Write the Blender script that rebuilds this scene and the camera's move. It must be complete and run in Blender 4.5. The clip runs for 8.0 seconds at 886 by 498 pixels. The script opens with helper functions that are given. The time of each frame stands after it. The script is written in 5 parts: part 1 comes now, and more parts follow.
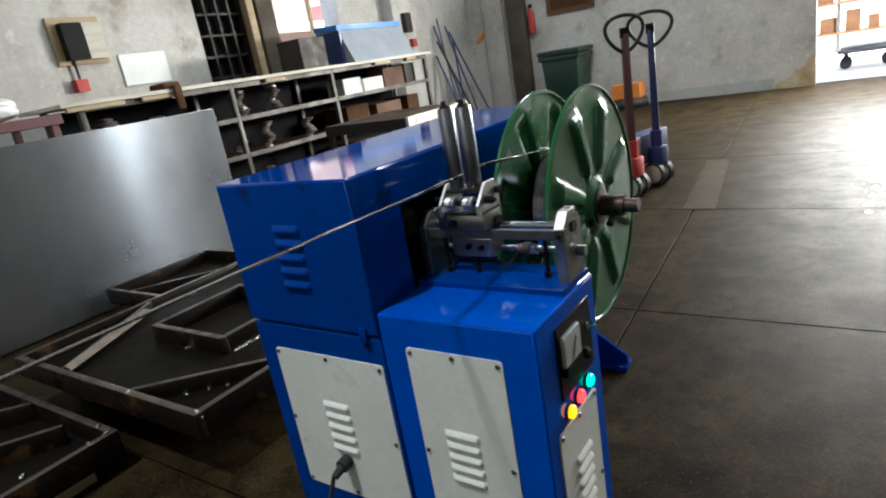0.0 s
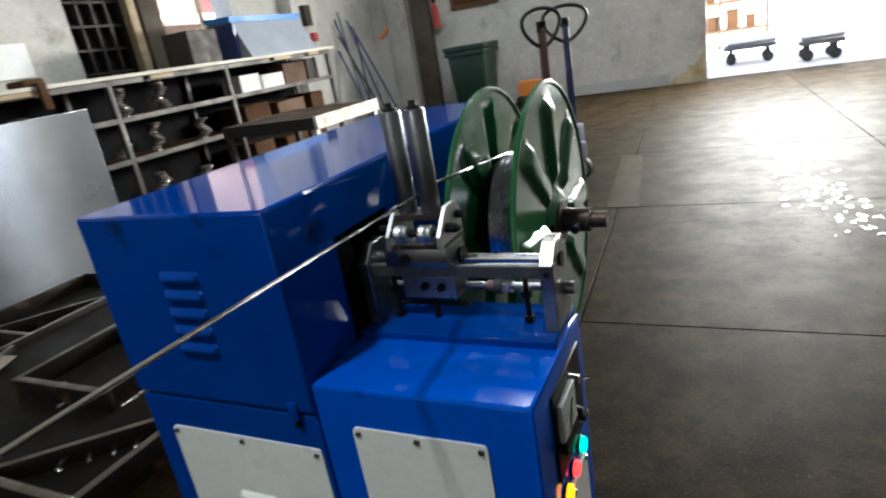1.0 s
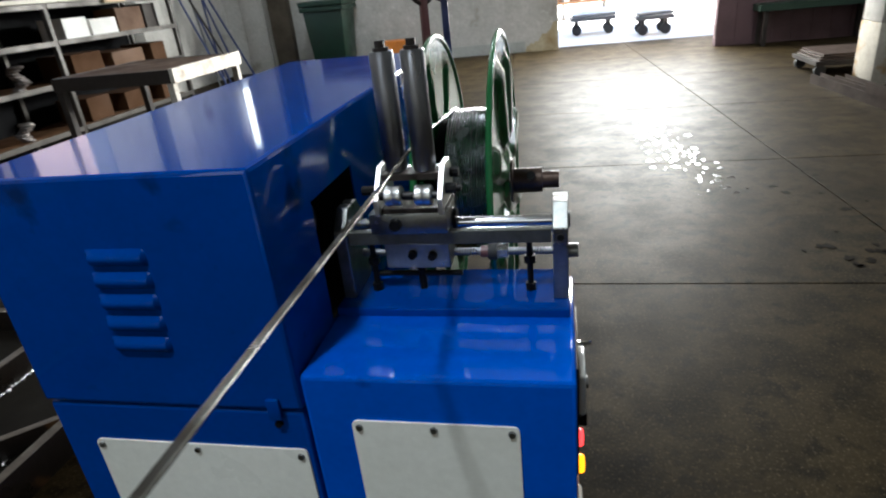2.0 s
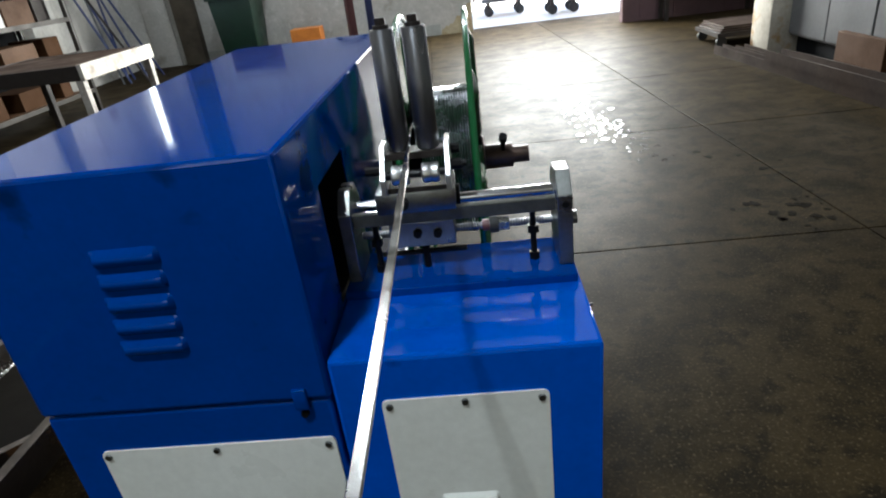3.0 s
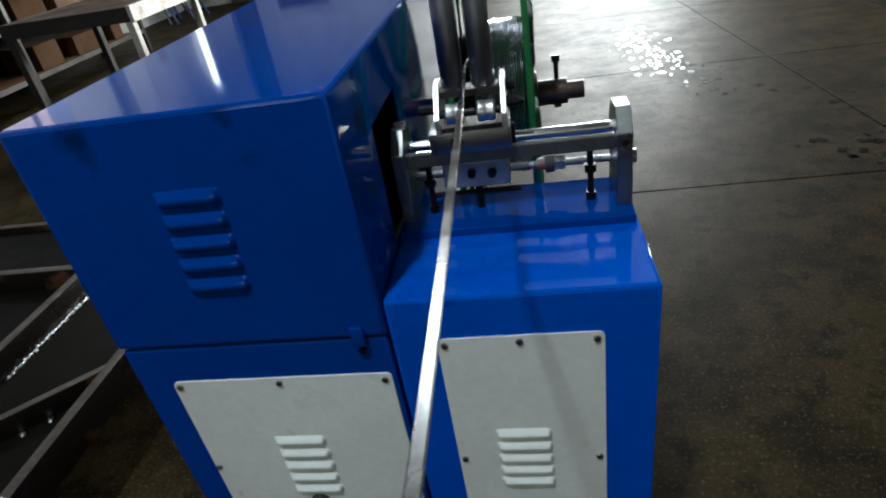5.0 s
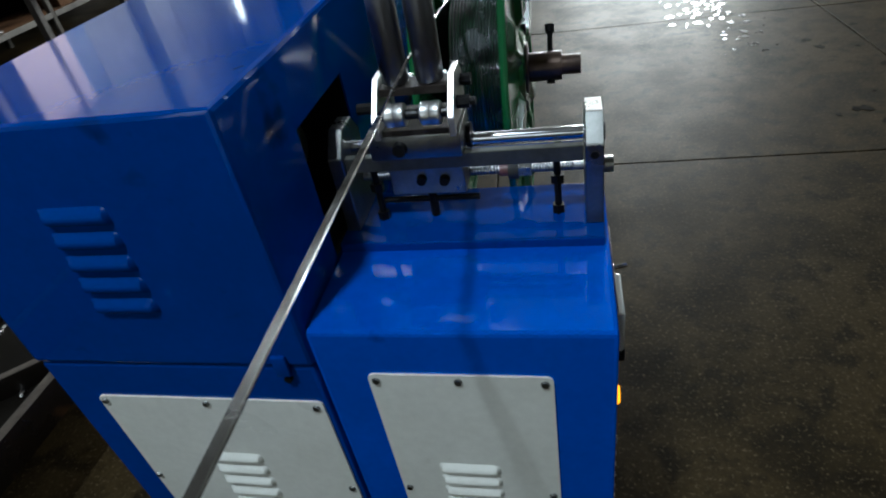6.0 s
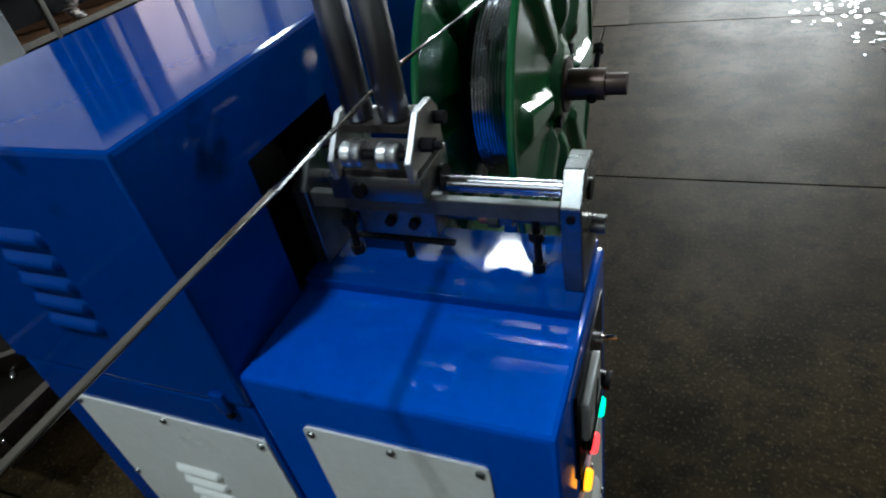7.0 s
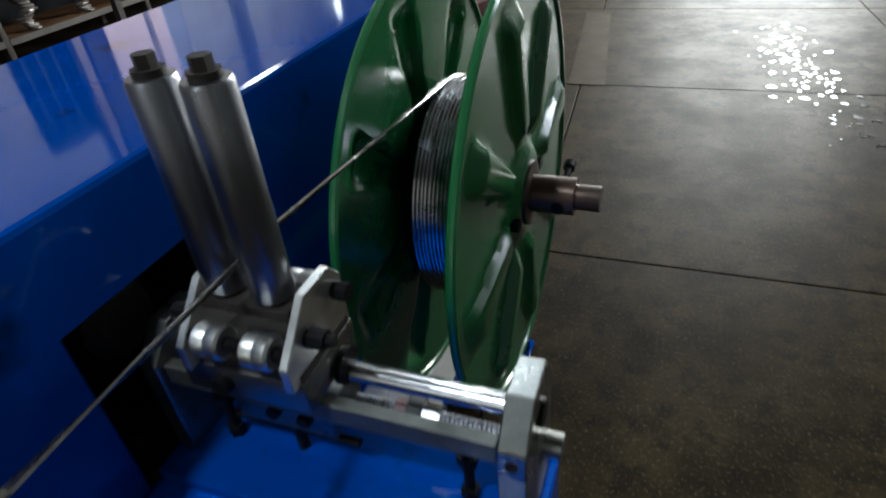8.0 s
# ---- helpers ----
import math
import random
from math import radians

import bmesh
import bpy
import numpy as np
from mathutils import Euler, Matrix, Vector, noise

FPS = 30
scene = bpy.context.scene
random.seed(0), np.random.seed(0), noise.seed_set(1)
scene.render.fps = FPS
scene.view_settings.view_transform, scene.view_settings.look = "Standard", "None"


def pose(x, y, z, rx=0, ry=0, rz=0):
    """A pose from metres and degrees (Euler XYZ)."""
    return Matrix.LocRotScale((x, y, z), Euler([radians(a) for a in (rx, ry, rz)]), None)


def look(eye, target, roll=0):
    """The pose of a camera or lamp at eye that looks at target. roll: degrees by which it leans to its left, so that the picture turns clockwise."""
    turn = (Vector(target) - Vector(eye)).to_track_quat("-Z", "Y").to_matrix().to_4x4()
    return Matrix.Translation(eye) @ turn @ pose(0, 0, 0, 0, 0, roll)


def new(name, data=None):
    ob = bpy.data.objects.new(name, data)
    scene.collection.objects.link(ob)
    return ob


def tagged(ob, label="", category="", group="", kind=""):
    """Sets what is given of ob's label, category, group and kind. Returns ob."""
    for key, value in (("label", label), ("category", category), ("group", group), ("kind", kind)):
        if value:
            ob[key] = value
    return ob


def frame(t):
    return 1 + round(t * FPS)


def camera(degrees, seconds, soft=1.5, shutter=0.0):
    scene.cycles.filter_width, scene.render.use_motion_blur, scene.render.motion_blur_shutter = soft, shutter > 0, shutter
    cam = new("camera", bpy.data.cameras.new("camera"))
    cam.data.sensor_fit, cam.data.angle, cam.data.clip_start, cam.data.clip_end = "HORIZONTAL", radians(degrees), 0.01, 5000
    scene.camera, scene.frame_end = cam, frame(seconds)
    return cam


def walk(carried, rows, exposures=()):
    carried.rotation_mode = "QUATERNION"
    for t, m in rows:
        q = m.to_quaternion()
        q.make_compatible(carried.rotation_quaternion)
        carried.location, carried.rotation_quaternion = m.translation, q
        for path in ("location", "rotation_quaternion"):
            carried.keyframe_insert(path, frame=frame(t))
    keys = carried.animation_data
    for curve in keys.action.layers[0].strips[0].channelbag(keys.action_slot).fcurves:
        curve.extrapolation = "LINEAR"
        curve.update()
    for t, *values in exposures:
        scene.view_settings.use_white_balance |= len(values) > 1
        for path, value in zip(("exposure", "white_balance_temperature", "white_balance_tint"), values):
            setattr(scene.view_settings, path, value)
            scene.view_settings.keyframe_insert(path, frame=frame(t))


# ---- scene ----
cam = camera(72.9, 8.0, soft=2.0, shutter=0.4)
PATH = [
    (0, (0.22, 0.256, 1.18), (-0.909, 1.799, 0.593), -9.9),
    (0.5, (0.1, 0.315, 1.161), (-0.967, 1.883, 0.528), -10.3),
    (1, (0.0, 0.467, 1.18), (-0.865, 2.151, 0.533), -9.7),
    (1.5, (-0.114, 0.501, 1.173), (-0.722, 2.265, 0.451), -8.3),
    (2.8, (-0.373, 0.474, 1.168), (-0.55, 2.25, 0.266), -6.2),
    (3, (-0.371, 0.468, 1.172), (-0.523, 2.256, 0.289), -7.3),
    (3.5, (-0.394, 0.444, 1.175), (-0.611, 2.239, 0.319), -7.6),
    (4, (-0.416, 0.424, 1.166), (-0.737, 2.168, 0.241), -7.4),
    (4.5, (-0.416, 0.431, 1.16), (-0.824, 2.116, 0.164), -9.3),
    (5, (-0.385, 0.473, 1.172), (-0.701, 2.154, 0.135), -10.0),
    (6.3, (-0.245, 0.687, 1.187), (-0.768, 2.192, -0.022), -12.0),
    (6.5, (-0.218, 0.72, 1.189), (-0.839, 2.191, -0.016), -13.5),
    (7, (-0.147, 0.787, 1.189), (-0.881, 2.209, -0.01), -11.8),
    (7.5, (-0.137, 0.893, 1.2), (-0.8, 2.379, 0.037), -9.1),
    (8, (-0.181, 1.035, 1.198), (-0.829, 2.545, 0.058), -6.0),
]
walk(cam, [(t, look(eye, target, roll)) for t, eye, target, roll in PATH], [(0.0, 3.2, 5700, 4), (0.5, 3.17, 5700, 4), (1.5, 3.1, 5650, 4), (3.0, 3.1, 5550, 3), (3.5, 3.1, 5550, 3), (4.5, 2.93, 5430, 1), (6.5, 2.86, 5250, 0), (8.0, 2.86, 5450, 2)])

# ---- world, sun, large lights, exposure ----
scene.view_settings.exposure = 3.0
world = bpy.data.worlds.new("sky")
scene.world = world
world.use_nodes = True
wt = world.node_tree
sky = wt.nodes.new("ShaderNodeTexSky")
sky.sky_type, sky.sun_disc = "NISHITA", False
SUN_EL, SUN_AZ = 52.0, 138.0  # degrees; azimuth from +y towards +x
sky.sun_elevation, sky.sun_rotation = radians(SUN_EL), radians(SUN_AZ)
wt.nodes["Background"].inputs["Strength"].default_value = 0.13
wt.links.new(sky.outputs[0], wt.nodes["Background"].inputs["Color"])

sun = new("sun", bpy.data.lights.new("sun", "SUN"))
sun.data.energy, sun.data.angle, sun.data.color = 5.0, radians(0.5), (1.0, 0.95, 0.88)
sun_from = Vector((math.sin(radians(SUN_AZ)) * math.cos(radians(SUN_EL)), math.cos(radians(SUN_AZ)) * math.cos(radians(SUN_EL)), math.sin(radians(SUN_EL))))
sun.matrix_world = look(sun_from * 30, (0, 0, 0))


def sky_opening(name, eye, target, width, height, watts, colour=(1.0, 0.985, 0.96)):
    """A daylight area lamp set in one opening of the hall, seen or added."""
    lamp = new(name, bpy.data.lights.new(name, "AREA"))
    lamp.data.shape, lamp.data.size, lamp.data.size_y = "RECTANGLE", width, height
    lamp.data.energy, lamp.data.color = watts, colour
    lamp.matrix_world = look(eye, target)
    return lamp


HALL_W, HALL_E, HALL_S, HALL_N, HALL_TOP = -5.8, 3.6, -5.0, 10.48, 5.0
# roof panes: middle x, y, size along x and y, watts
# first is an unseen key light, second stands in for a hanging lamp
SKYLIGHTS = [(-1.25, -0.60, 0.28, 0.28, 22.0), (-2.15, 6.45, 0.70, 0.55, 18.0), (-3.35, 4.70, 0.50, 0.40, 2.0), (-3.40, 5.75, 0.50, 0.50, 2.0), (-1.40, 5.05, 0.90, 0.45, 2.5), (1.70, 6.30, 0.90, 0.60, 10.0)]
sky_opening("doorway_daylight", (0.88, HALL_N + 0.12, 1.98), (0.88, 0, 1.2), 2.3, 0.85, 145.0, (1.0, 0.90, 0.78))
# the pane at 1.70, 6.30 is made up to brighten floor and lockers
for sx, sy, wide, deep, watts in SKYLIGHTS:
    sky_opening("skylight_daylight", (sx, sy, HALL_TOP + 0.06), (sx, sy, 0), wide, deep, watts)
sky_opening("corner_window_daylight", (-5.72, HALL_N + 0.05, 2.75), (-5.72, 0, 2.75), 0.13, 1.0, 0.35)
# unseen slot lamp, placed so its reflection streaks the galvanised sheet
sky_opening("east_streak_daylight", (HALL_E + 0.05, 6.64, 3.0), (-3, 2.4, 0.6), 0.26, 1.6, 11)
# added fill from behind the camera; no window is known there
sky_opening("south_fill_daylight", (-1.6, HALL_S - 0.05, 2.8), (-1.2, 3, 0.8), 2.4, 1.4, 4.0)

# ---- materials ----


def mat(name, base, dark=None, rough=0.5, metal=0.0, big=1.5, small=40.0, amount=0.5, bump=0.1, rough_var=0.15, coat=0.0, spots=None, island=0.0, stretch=(1, 1, 1), grain_dist=0.002, placed=False, gloss=0.5, flecks=None):
    """A surface with large and fine variation: stains between base and dark, grain in colour, gloss and relief."""
    m = bpy.data.materials.new(name)
    m.use_nodes = True
    nt = m.node_tree
    n, ln = nt.nodes, nt.links
    bsdf = n["Principled BSDF"]
    dark = dark or tuple(c * 0.6 for c in base)
    tc = n.new("ShaderNodeTexCoord")
    mp = n.new("ShaderNodeMapping")
    mp.inputs["Scale"].default_value = stretch
    ln.new(n.new("ShaderNodeNewGeometry").outputs["Position"] if placed else tc.outputs["Object"], mp.inputs["Vector"])

    def tex(scale, detail, rough_):
        t = n.new("ShaderNodeTexNoise")
        t.inputs["Scale"].default_value, t.inputs["Detail"].default_value, t.inputs["Roughness"].default_value = scale, detail, rough_
        ln.new(mp.outputs[0], t.inputs["Vector"])
        return t

    def ramp(src, a, b, lo=0.0, hi=1.0):
        r = n.new("ShaderNodeMapRange")
        r.inputs["From Min"].default_value, r.inputs["From Max"].default_value = a, b
        r.inputs["To Min"].default_value, r.inputs["To Max"].default_value = lo, hi
        ln.new(src, r.inputs["Value"])
        return r.outputs[0]

    def mix(fac, a, b):
        x = n.new("ShaderNodeMix")
        x.data_type = "RGBA"
        for sock, v in ((x.inputs["Factor"], fac), (x.inputs["A"], a), (x.inputs["B"], b)):
            if isinstance(v, (tuple, list)):
                sock.default_value = (*v[:3], 1)
            elif isinstance(v, float):
                sock.default_value = v
            else:
                ln.new(v, sock)
        return x.outputs["Result"]

    t1, t2 = tex(big, 6, 0.6), tex(small, 5, 0.65)
    col = mix(ramp(t1.outputs["Fac"], 0.42, 0.68, 0, amount), base, dark)
    grain = ramp(t2.outputs["Fac"], 0.3, 0.75, 0, amount * 0.5)
    col = mix(grain, col, tuple(c * 0.7 for c in dark))
    if spots:  # colour, noise scale, threshold
        t3 = tex(spots[1], 4, 0.55)
        col = mix(ramp(t3.outputs["Fac"], spots[2], spots[2] + (spots[3] if len(spots) > 3 else 0.06), 0, 0.85), col, spots[0])
    if flecks:  # small pale grit: colour, noise scale, threshold
        t4 = tex(flecks[1], 5, 0.7)
        col = mix(ramp(t4.outputs["Fac"], flecks[2], flecks[2] + 0.14, 0, 0.6), col, flecks[0])
    if island:
        oi = n.new("ShaderNodeObjectInfo")
        col = mix(ramp(oi.outputs["Random"], 0, 1, 0, island), col, dark)
    ln.new(col, bsdf.inputs["Base Color"])
    ln.new(ramp(t1.outputs["Fac"], 0.3, 0.7, max(rough - rough_var, 0.03), min(rough + rough_var, 1.0)), bsdf.inputs["Roughness"])
    bsdf.inputs["Metallic"].default_value = metal
    bsdf.inputs["Specular IOR Level"].default_value = gloss
    bsdf.inputs["Coat Weight"].default_value = coat
    bsdf.inputs["Coat Roughness"].default_value = 0.08
    if bump:
        b = n.new("ShaderNodeBump")
        b.inputs["Strength"].default_value, b.inputs["Distance"].default_value = bump, grain_dist
        ln.new(t2.outputs["Fac"], b.inputs["Height"])
        ln.new(b.outputs[0], bsdf.inputs["Normal"])
    return m


def glow(name, colour, strength):
    m = mat(name, colour, rough=0.25, bump=0)
    b = m.node_tree.nodes["Principled BSDF"]
    b.inputs["Emission Color"].default_value, b.inputs["Emission Strength"].default_value = (*colour, 1), strength
    return m


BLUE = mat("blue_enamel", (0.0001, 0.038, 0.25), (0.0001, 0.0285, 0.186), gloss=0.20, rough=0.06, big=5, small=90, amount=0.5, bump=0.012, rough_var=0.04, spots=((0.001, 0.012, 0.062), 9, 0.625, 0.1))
# same blue, duller and lightened: the bench's skylit brightness is in the colour
BLUE_DULL_LIT = mat("blue_dulled_lit_enamel", (0.0002, 0.077, 0.51), (0.0002, 0.058, 0.385), gloss=0.30, rough=0.09, big=5, small=70, amount=0.6, bump=0.03, rough_var=0.07, spots=((0.001, 0.014, 0.075), 9, 0.66, 0.1))
WHITE_PANEL = mat("cream_enamel", (0.74, 0.745, 0.69), (0.60, 0.60, 0.53), rough=0.38, big=4, small=70, amount=0.5, bump=0.06, spots=((0.38, 0.35, 0.27), 7, 0.70))
GREEN = mat("green_enamel", (0.022, 0.125, 0.038), (0.012, 0.075, 0.024), rough=0.22, big=7, small=80, amount=0.5, bump=0.06, rough_var=0.07, coat=0.25)
ZINC = mat("machined_steel", (0.31, 0.315, 0.30), (0.14, 0.14, 0.13), rough=0.32, metal=1.0, big=14, small=160, amount=0.6, bump=0.08, rough_var=0.1)
CHROME = mat("polished_steel", (0.60, 0.60, 0.61), (0.45, 0.45, 0.46), rough=0.16, metal=1.0, big=10, small=120, amount=0.4, bump=0.03, rough_var=0.06)
ROLLER = mat("ground_steel", (0.27, 0.275, 0.295), (0.18, 0.18, 0.20), rough=0.34, metal=1.0, big=9, small=150, amount=0.5, bump=0.05, stretch=(1, 1, 0.2))
WIRE = mat("drawn_steel", (0.30, 0.29, 0.275), (0.19, 0.18, 0.17), rough=0.21, metal=1.0, big=20, small=200, amount=0.5, bump=0.05)
WOUND = mat("bright_wound_wire", (0.46, 0.47, 0.49), (0.30, 0.30, 0.31), rough=0.21, metal=1.0, big=20, small=200, amount=0.4, bump=0)
BLACK = mat("black_oxide", (0.006, 0.006, 0.0065), (0.003, 0.003, 0.003), gloss=0.12, rough=0.4, big=8, bump=0.1)
# near-black that paints deep shade into hollows; also the dark window pane
VOID = mat("void_black", (0.005, 0.005, 0.006), gloss=0.1, rough=0.8, bump=0.05)
RUST = mat("brown_oiled_steel", (0.075, 0.042, 0.026), (0.03, 0.018, 0.012), rough=0.42, metal=0.5, big=16, small=90, amount=0.9, bump=0.35)
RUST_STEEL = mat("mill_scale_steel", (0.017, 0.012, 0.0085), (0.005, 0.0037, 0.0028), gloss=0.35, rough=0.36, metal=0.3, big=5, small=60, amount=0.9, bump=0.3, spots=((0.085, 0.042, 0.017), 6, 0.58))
# paler steel for upward faces, with the top highlight in its colour
LIT_TOP = mat("lit_steel_top", (0.13, 0.107, 0.088), (0.055, 0.042, 0.033), rough=0.4, metal=0.6, big=12, small=60, amount=0.9, bump=0.2)
PLATE = mat("dark_steel_plate", (0.009, 0.0072, 0.0052), (0.0045, 0.0036, 0.0028), gloss=0.05, rough=0.6, metal=0.1, big=3, small=50, amount=0.8, bump=0.2)
WELD = mat("bright_weld_bead", (0.6, 0.58, 0.55), (0.35, 0.33, 0.3), rough=0.25, metal=1.0, big=40, small=160, amount=0.6, bump=0.6)
GALV = mat("galvanised_sheet", (0.54, 0.55, 0.57), (0.26, 0.27, 0.29), rough=0.26, metal=0.95, big=2.2, small=30, amount=0.65, bump=0.0, rough_var=0.015)
# the sheets were rolled lengthwise, so their gloss smears upright
gn = GALV.node_tree
tangent = gn.nodes.new("ShaderNodeTangent")
tangent.direction_type, tangent.uv_map = "UV_MAP", "rolled"
gn.links.new(tangent.outputs[0], gn.nodes["Principled BSDF"].inputs["Tangent"])
gn.nodes["Principled BSDF"].inputs["Anisotropic"].default_value = 0.97
gn.nodes["Principled BSDF"].inputs["Anisotropic Rotation"].default_value = 0.0
GRIMY = mat("grimy_brown_plaster", (0.085, 0.068, 0.045), (0.04, 0.03, 0.02), rough=0.85, big=2.5, small=24, amount=0.8, bump=0.3)
PLASTER = mat("whitewashed_plaster", (0.53, 0.51, 0.47), (0.31, 0.29, 0.25), rough=0.85, big=1.1, small=22, amount=0.75, bump=0.35, grain_dist=0.006, spots=((0.25, 0.22, 0.17), 2.3, 0.60, 0.12), flecks=((0.68, 0.66, 0.62), 9, 0.58))
PLASTER_GREY = mat("grey_cement_render", (0.42, 0.42, 0.39), (0.28, 0.28, 0.25), rough=0.9, big=1.4, small=24, amount=0.8, bump=0.35, grain_dist=0.006)
STAINED = mat("yellow_stained_plaster", (0.50, 0.43, 0.28), (0.30, 0.21, 0.10), rough=0.85, big=5, small=30, amount=0.9, bump=0.35)
ROOF = mat("roof_sheet", (0.16, 0.155, 0.145), (0.10, 0.095, 0.09), rough=0.7, big=1, bump=0.1)
WOOD = mat("weathered_board", (0.42, 0.32, 0.19), (0.26, 0.18, 0.10), rough=0.7, big=3, small=34, amount=0.8, bump=0.3, stretch=(4, 0.5, 4))
WOOD_PALE = mat("pale_board", (0.56, 0.53, 0.45), (0.38, 0.33, 0.25), rough=0.6, big=3, small=40, amount=0.7, bump=0.2, stretch=(4, 0.5, 4))
PLY = mat("brown_plywood", (0.12, 0.058, 0.024), (0.06, 0.029, 0.012), gloss=0.25, rough=0.6, big=3, small=40, amount=0.8, bump=0.15)
CARTON = mat("cardboard", (0.07, 0.032, 0.012), (0.036, 0.017, 0.007), gloss=0.2, rough=0.85, big=4, bump=0.1)
SHELF_STEEL = mat("grey_shelf_steel", (0.065, 0.057, 0.048), (0.03, 0.025, 0.02), rough=0.5, metal=0.3, big=4, small=50, amount=0.8, bump=0.15)
DARK_STEEL = mat("grimy_dark_steel", (0.034, 0.027, 0.023), (0.014, 0.011, 0.010), gloss=0.3, rough=0.55, metal=0.3, big=5, bump=0.2)
TABLE_STEEL = mat("scuffed_light_steel", (0.55, 0.52, 0.47), (0.25, 0.20, 0.15), rough=0.5, metal=0.4, big=9, small=50, amount=0.9, bump=0.2)
CASTING = mat("raw_castings", (0.38, 0.345, 0.32), (0.15, 0.13, 0.12), rough=0.42, metal=0.7, big=18, small=80, amount=0.8, bump=0.4)
GREY_PAINT = mat("grey_blue_paint", (0.24, 0.26, 0.29), (0.16, 0.175, 0.20), rough=0.45, big=3, bump=0.08)
BRIGHT_BLUE = mat("bright_blue_film", (0.03, 0.19, 0.62), (0.02, 0.13, 0.45), rough=0.4, big=4, bump=0.08)
WHITE_BOX = mat("white_carton", (0.75, 0.75, 0.73), (0.6, 0.6, 0.58), rough=0.6, big=4, bump=0.05)
BIN_GREEN = mat("dark_green_plastic", (0.006, 0.026, 0.013), (0.004, 0.015, 0.008), rough=0.5, big=4, bump=0.1)
RED = mat("red_enamel", (0.42, 0.03, 0.02), (0.2, 0.015, 0.012), rough=0.4, big=8, bump=0.1)
DARK_RED = mat("dull_maroon_enamel", (0.12, 0.045, 0.045), (0.06, 0.025, 0.025), rough=0.45, big=8, bump=0.1)
NAVY = mat("navy_enamel", (0.02, 0.035, 0.13), (0.012, 0.02, 0.07), rough=0.4, big=8, bump=0.1)
ORANGE = mat("orange_plastic", (0.65, 0.22, 0.03), (0.45, 0.13, 0.02), rough=0.5, big=8, bump=0.05)
RUBBER = mat("black_rubber", (0.02, 0.02, 0.02), (0.012, 0.012, 0.012), rough=0.7, big=10, bump=0.2)
NYLON = mat("worn_nylon", (0.45, 0.42, 0.34), (0.3, 0.27, 0.2), rough=0.5, big=10, bump=0.1)
LAMP_GREEN, LAMP_RED, LAMP_AMBER = glow("green_lens", (0.02, 0.75, 0.30), 0.35), glow("red_lens", (0.95, 0.03, 0.03), 0.45), glow("amber_lens", (1.0, 0.30, 0.0), 0.4)
METER_FACE = mat("meter_face", (0.45, 0.46, 0.44), (0.36, 0.36, 0.34), rough=0.2, big=20, bump=0)
PURPLE_WALL = mat("dark_red_boarding", (0.10, 0.055, 0.06), (0.05, 0.028, 0.03), rough=0.7, big=2, bump=0.15)
CREAM = mat("sunlit_cream_render", (0.74, 0.64, 0.54), (0.62, 0.52, 0.43), rough=0.85, big=0.6, small=9, bump=0.2)
YARD = mat("sunlit_concrete", (0.62, 0.57, 0.50), (0.52, 0.47, 0.41), rough=0.8, big=0.8, small=8, bump=0.2)
PIPE = mat("zinc_pipe", (0.55, 0.55, 0.55), (0.38, 0.38, 0.38), rough=0.45, metal=0.7, big=4, small=40, amount=0.6, bump=0.05)
CHANNEL = mat("brown_scaled_channel", (0.060, 0.043, 0.034), (0.026, 0.018, 0.014), gloss=0.12, rough=0.45, metal=0.3, big=2.5, small=40, amount=0.8, bump=0.2)
TURNED = mat("bright_turned_steel", (0.74, 0.74, 0.72), (0.58, 0.58, 0.56), rough=0.34, metal=1.0, big=20, small=150, amount=0.4, bump=0.03)
GREY_SHEET = mat("grey_steel_sheet", (0.13, 0.132, 0.135), (0.075, 0.075, 0.078), rough=0.45, metal=0.3, big=1.6, small=30, amount=0.7, bump=0.08)
BRICKWALL = mat("pale_pink_render", (0.20, 0.14, 0.115), (0.15, 0.10, 0.08), rough=0.85, big=1.5, small=14, bump=0.2)
WATER = mat("water_film", (0.06, 0.055, 0.05), (0.05, 0.045, 0.04), gloss=1.0, rough=0.2, big=20, amount=0.3, bump=0, rough_var=0.03)


def concrete_mat():
    """Worn floor concrete, polished by traffic: patchy gloss and grey-brown stains."""
    m = mat("worn_concrete", (0.036, 0.025, 0.0107), (0.0080, 0.0055, 0.0023), gloss=0.027, rough=0.56, big=4.0, small=60, amount=1.0, bump=0.3, flecks=((0.15, 0.113, 0.064), 110, 0.555), rough_var=0.05, island=0.22, grain_dist=0.003, placed=True, spots=((0.0075, 0.0054, 0.0028), 13, 0.505, 0.13))
    return m


CONCRETE = concrete_mat()
CONCRETE_PATCH = mat("pale_concrete_patch", (0.044, 0.032, 0.018), (0.026, 0.018, 0.0095), gloss=0.04, rough=0.55, big=3, small=25, amount=0.6, bump=0.2)
CRACK = mat("joint_dirt", (0.035, 0.028, 0.022), rough=0.9, bump=0.1)

# ---- mesh helpers ----
ORIGIN = {}


def block(bm, x0, x1, y0, y1, z0, z1, bevel=0.0, m=None):
    """A box, with bevelled edges if asked, added to bm."""
    r = bmesh.ops.create_cube(bm, size=1)["verts"]
    bmesh.ops.scale(bm, vec=(x1 - x0, y1 - y0, z1 - z0), verts=r)
    bmesh.ops.translate(bm, vec=((x0 + x1) / 2, (y0 + y1) / 2, (z0 + z1) / 2), verts=r)
    if bevel:
        edges = list({e for v in r for e in v.link_edges})
        r = list({v for f in bmesh.ops.bevel(bm, geom=edges, offset=bevel, segments=2, profile=0.5, affect="EDGES")["faces"] for v in f.verts} | {v for v in r if v.is_valid})
    if m is not None:
        bmesh.ops.transform(bm, matrix=m, verts=[v for v in r if v.is_valid])
    return r


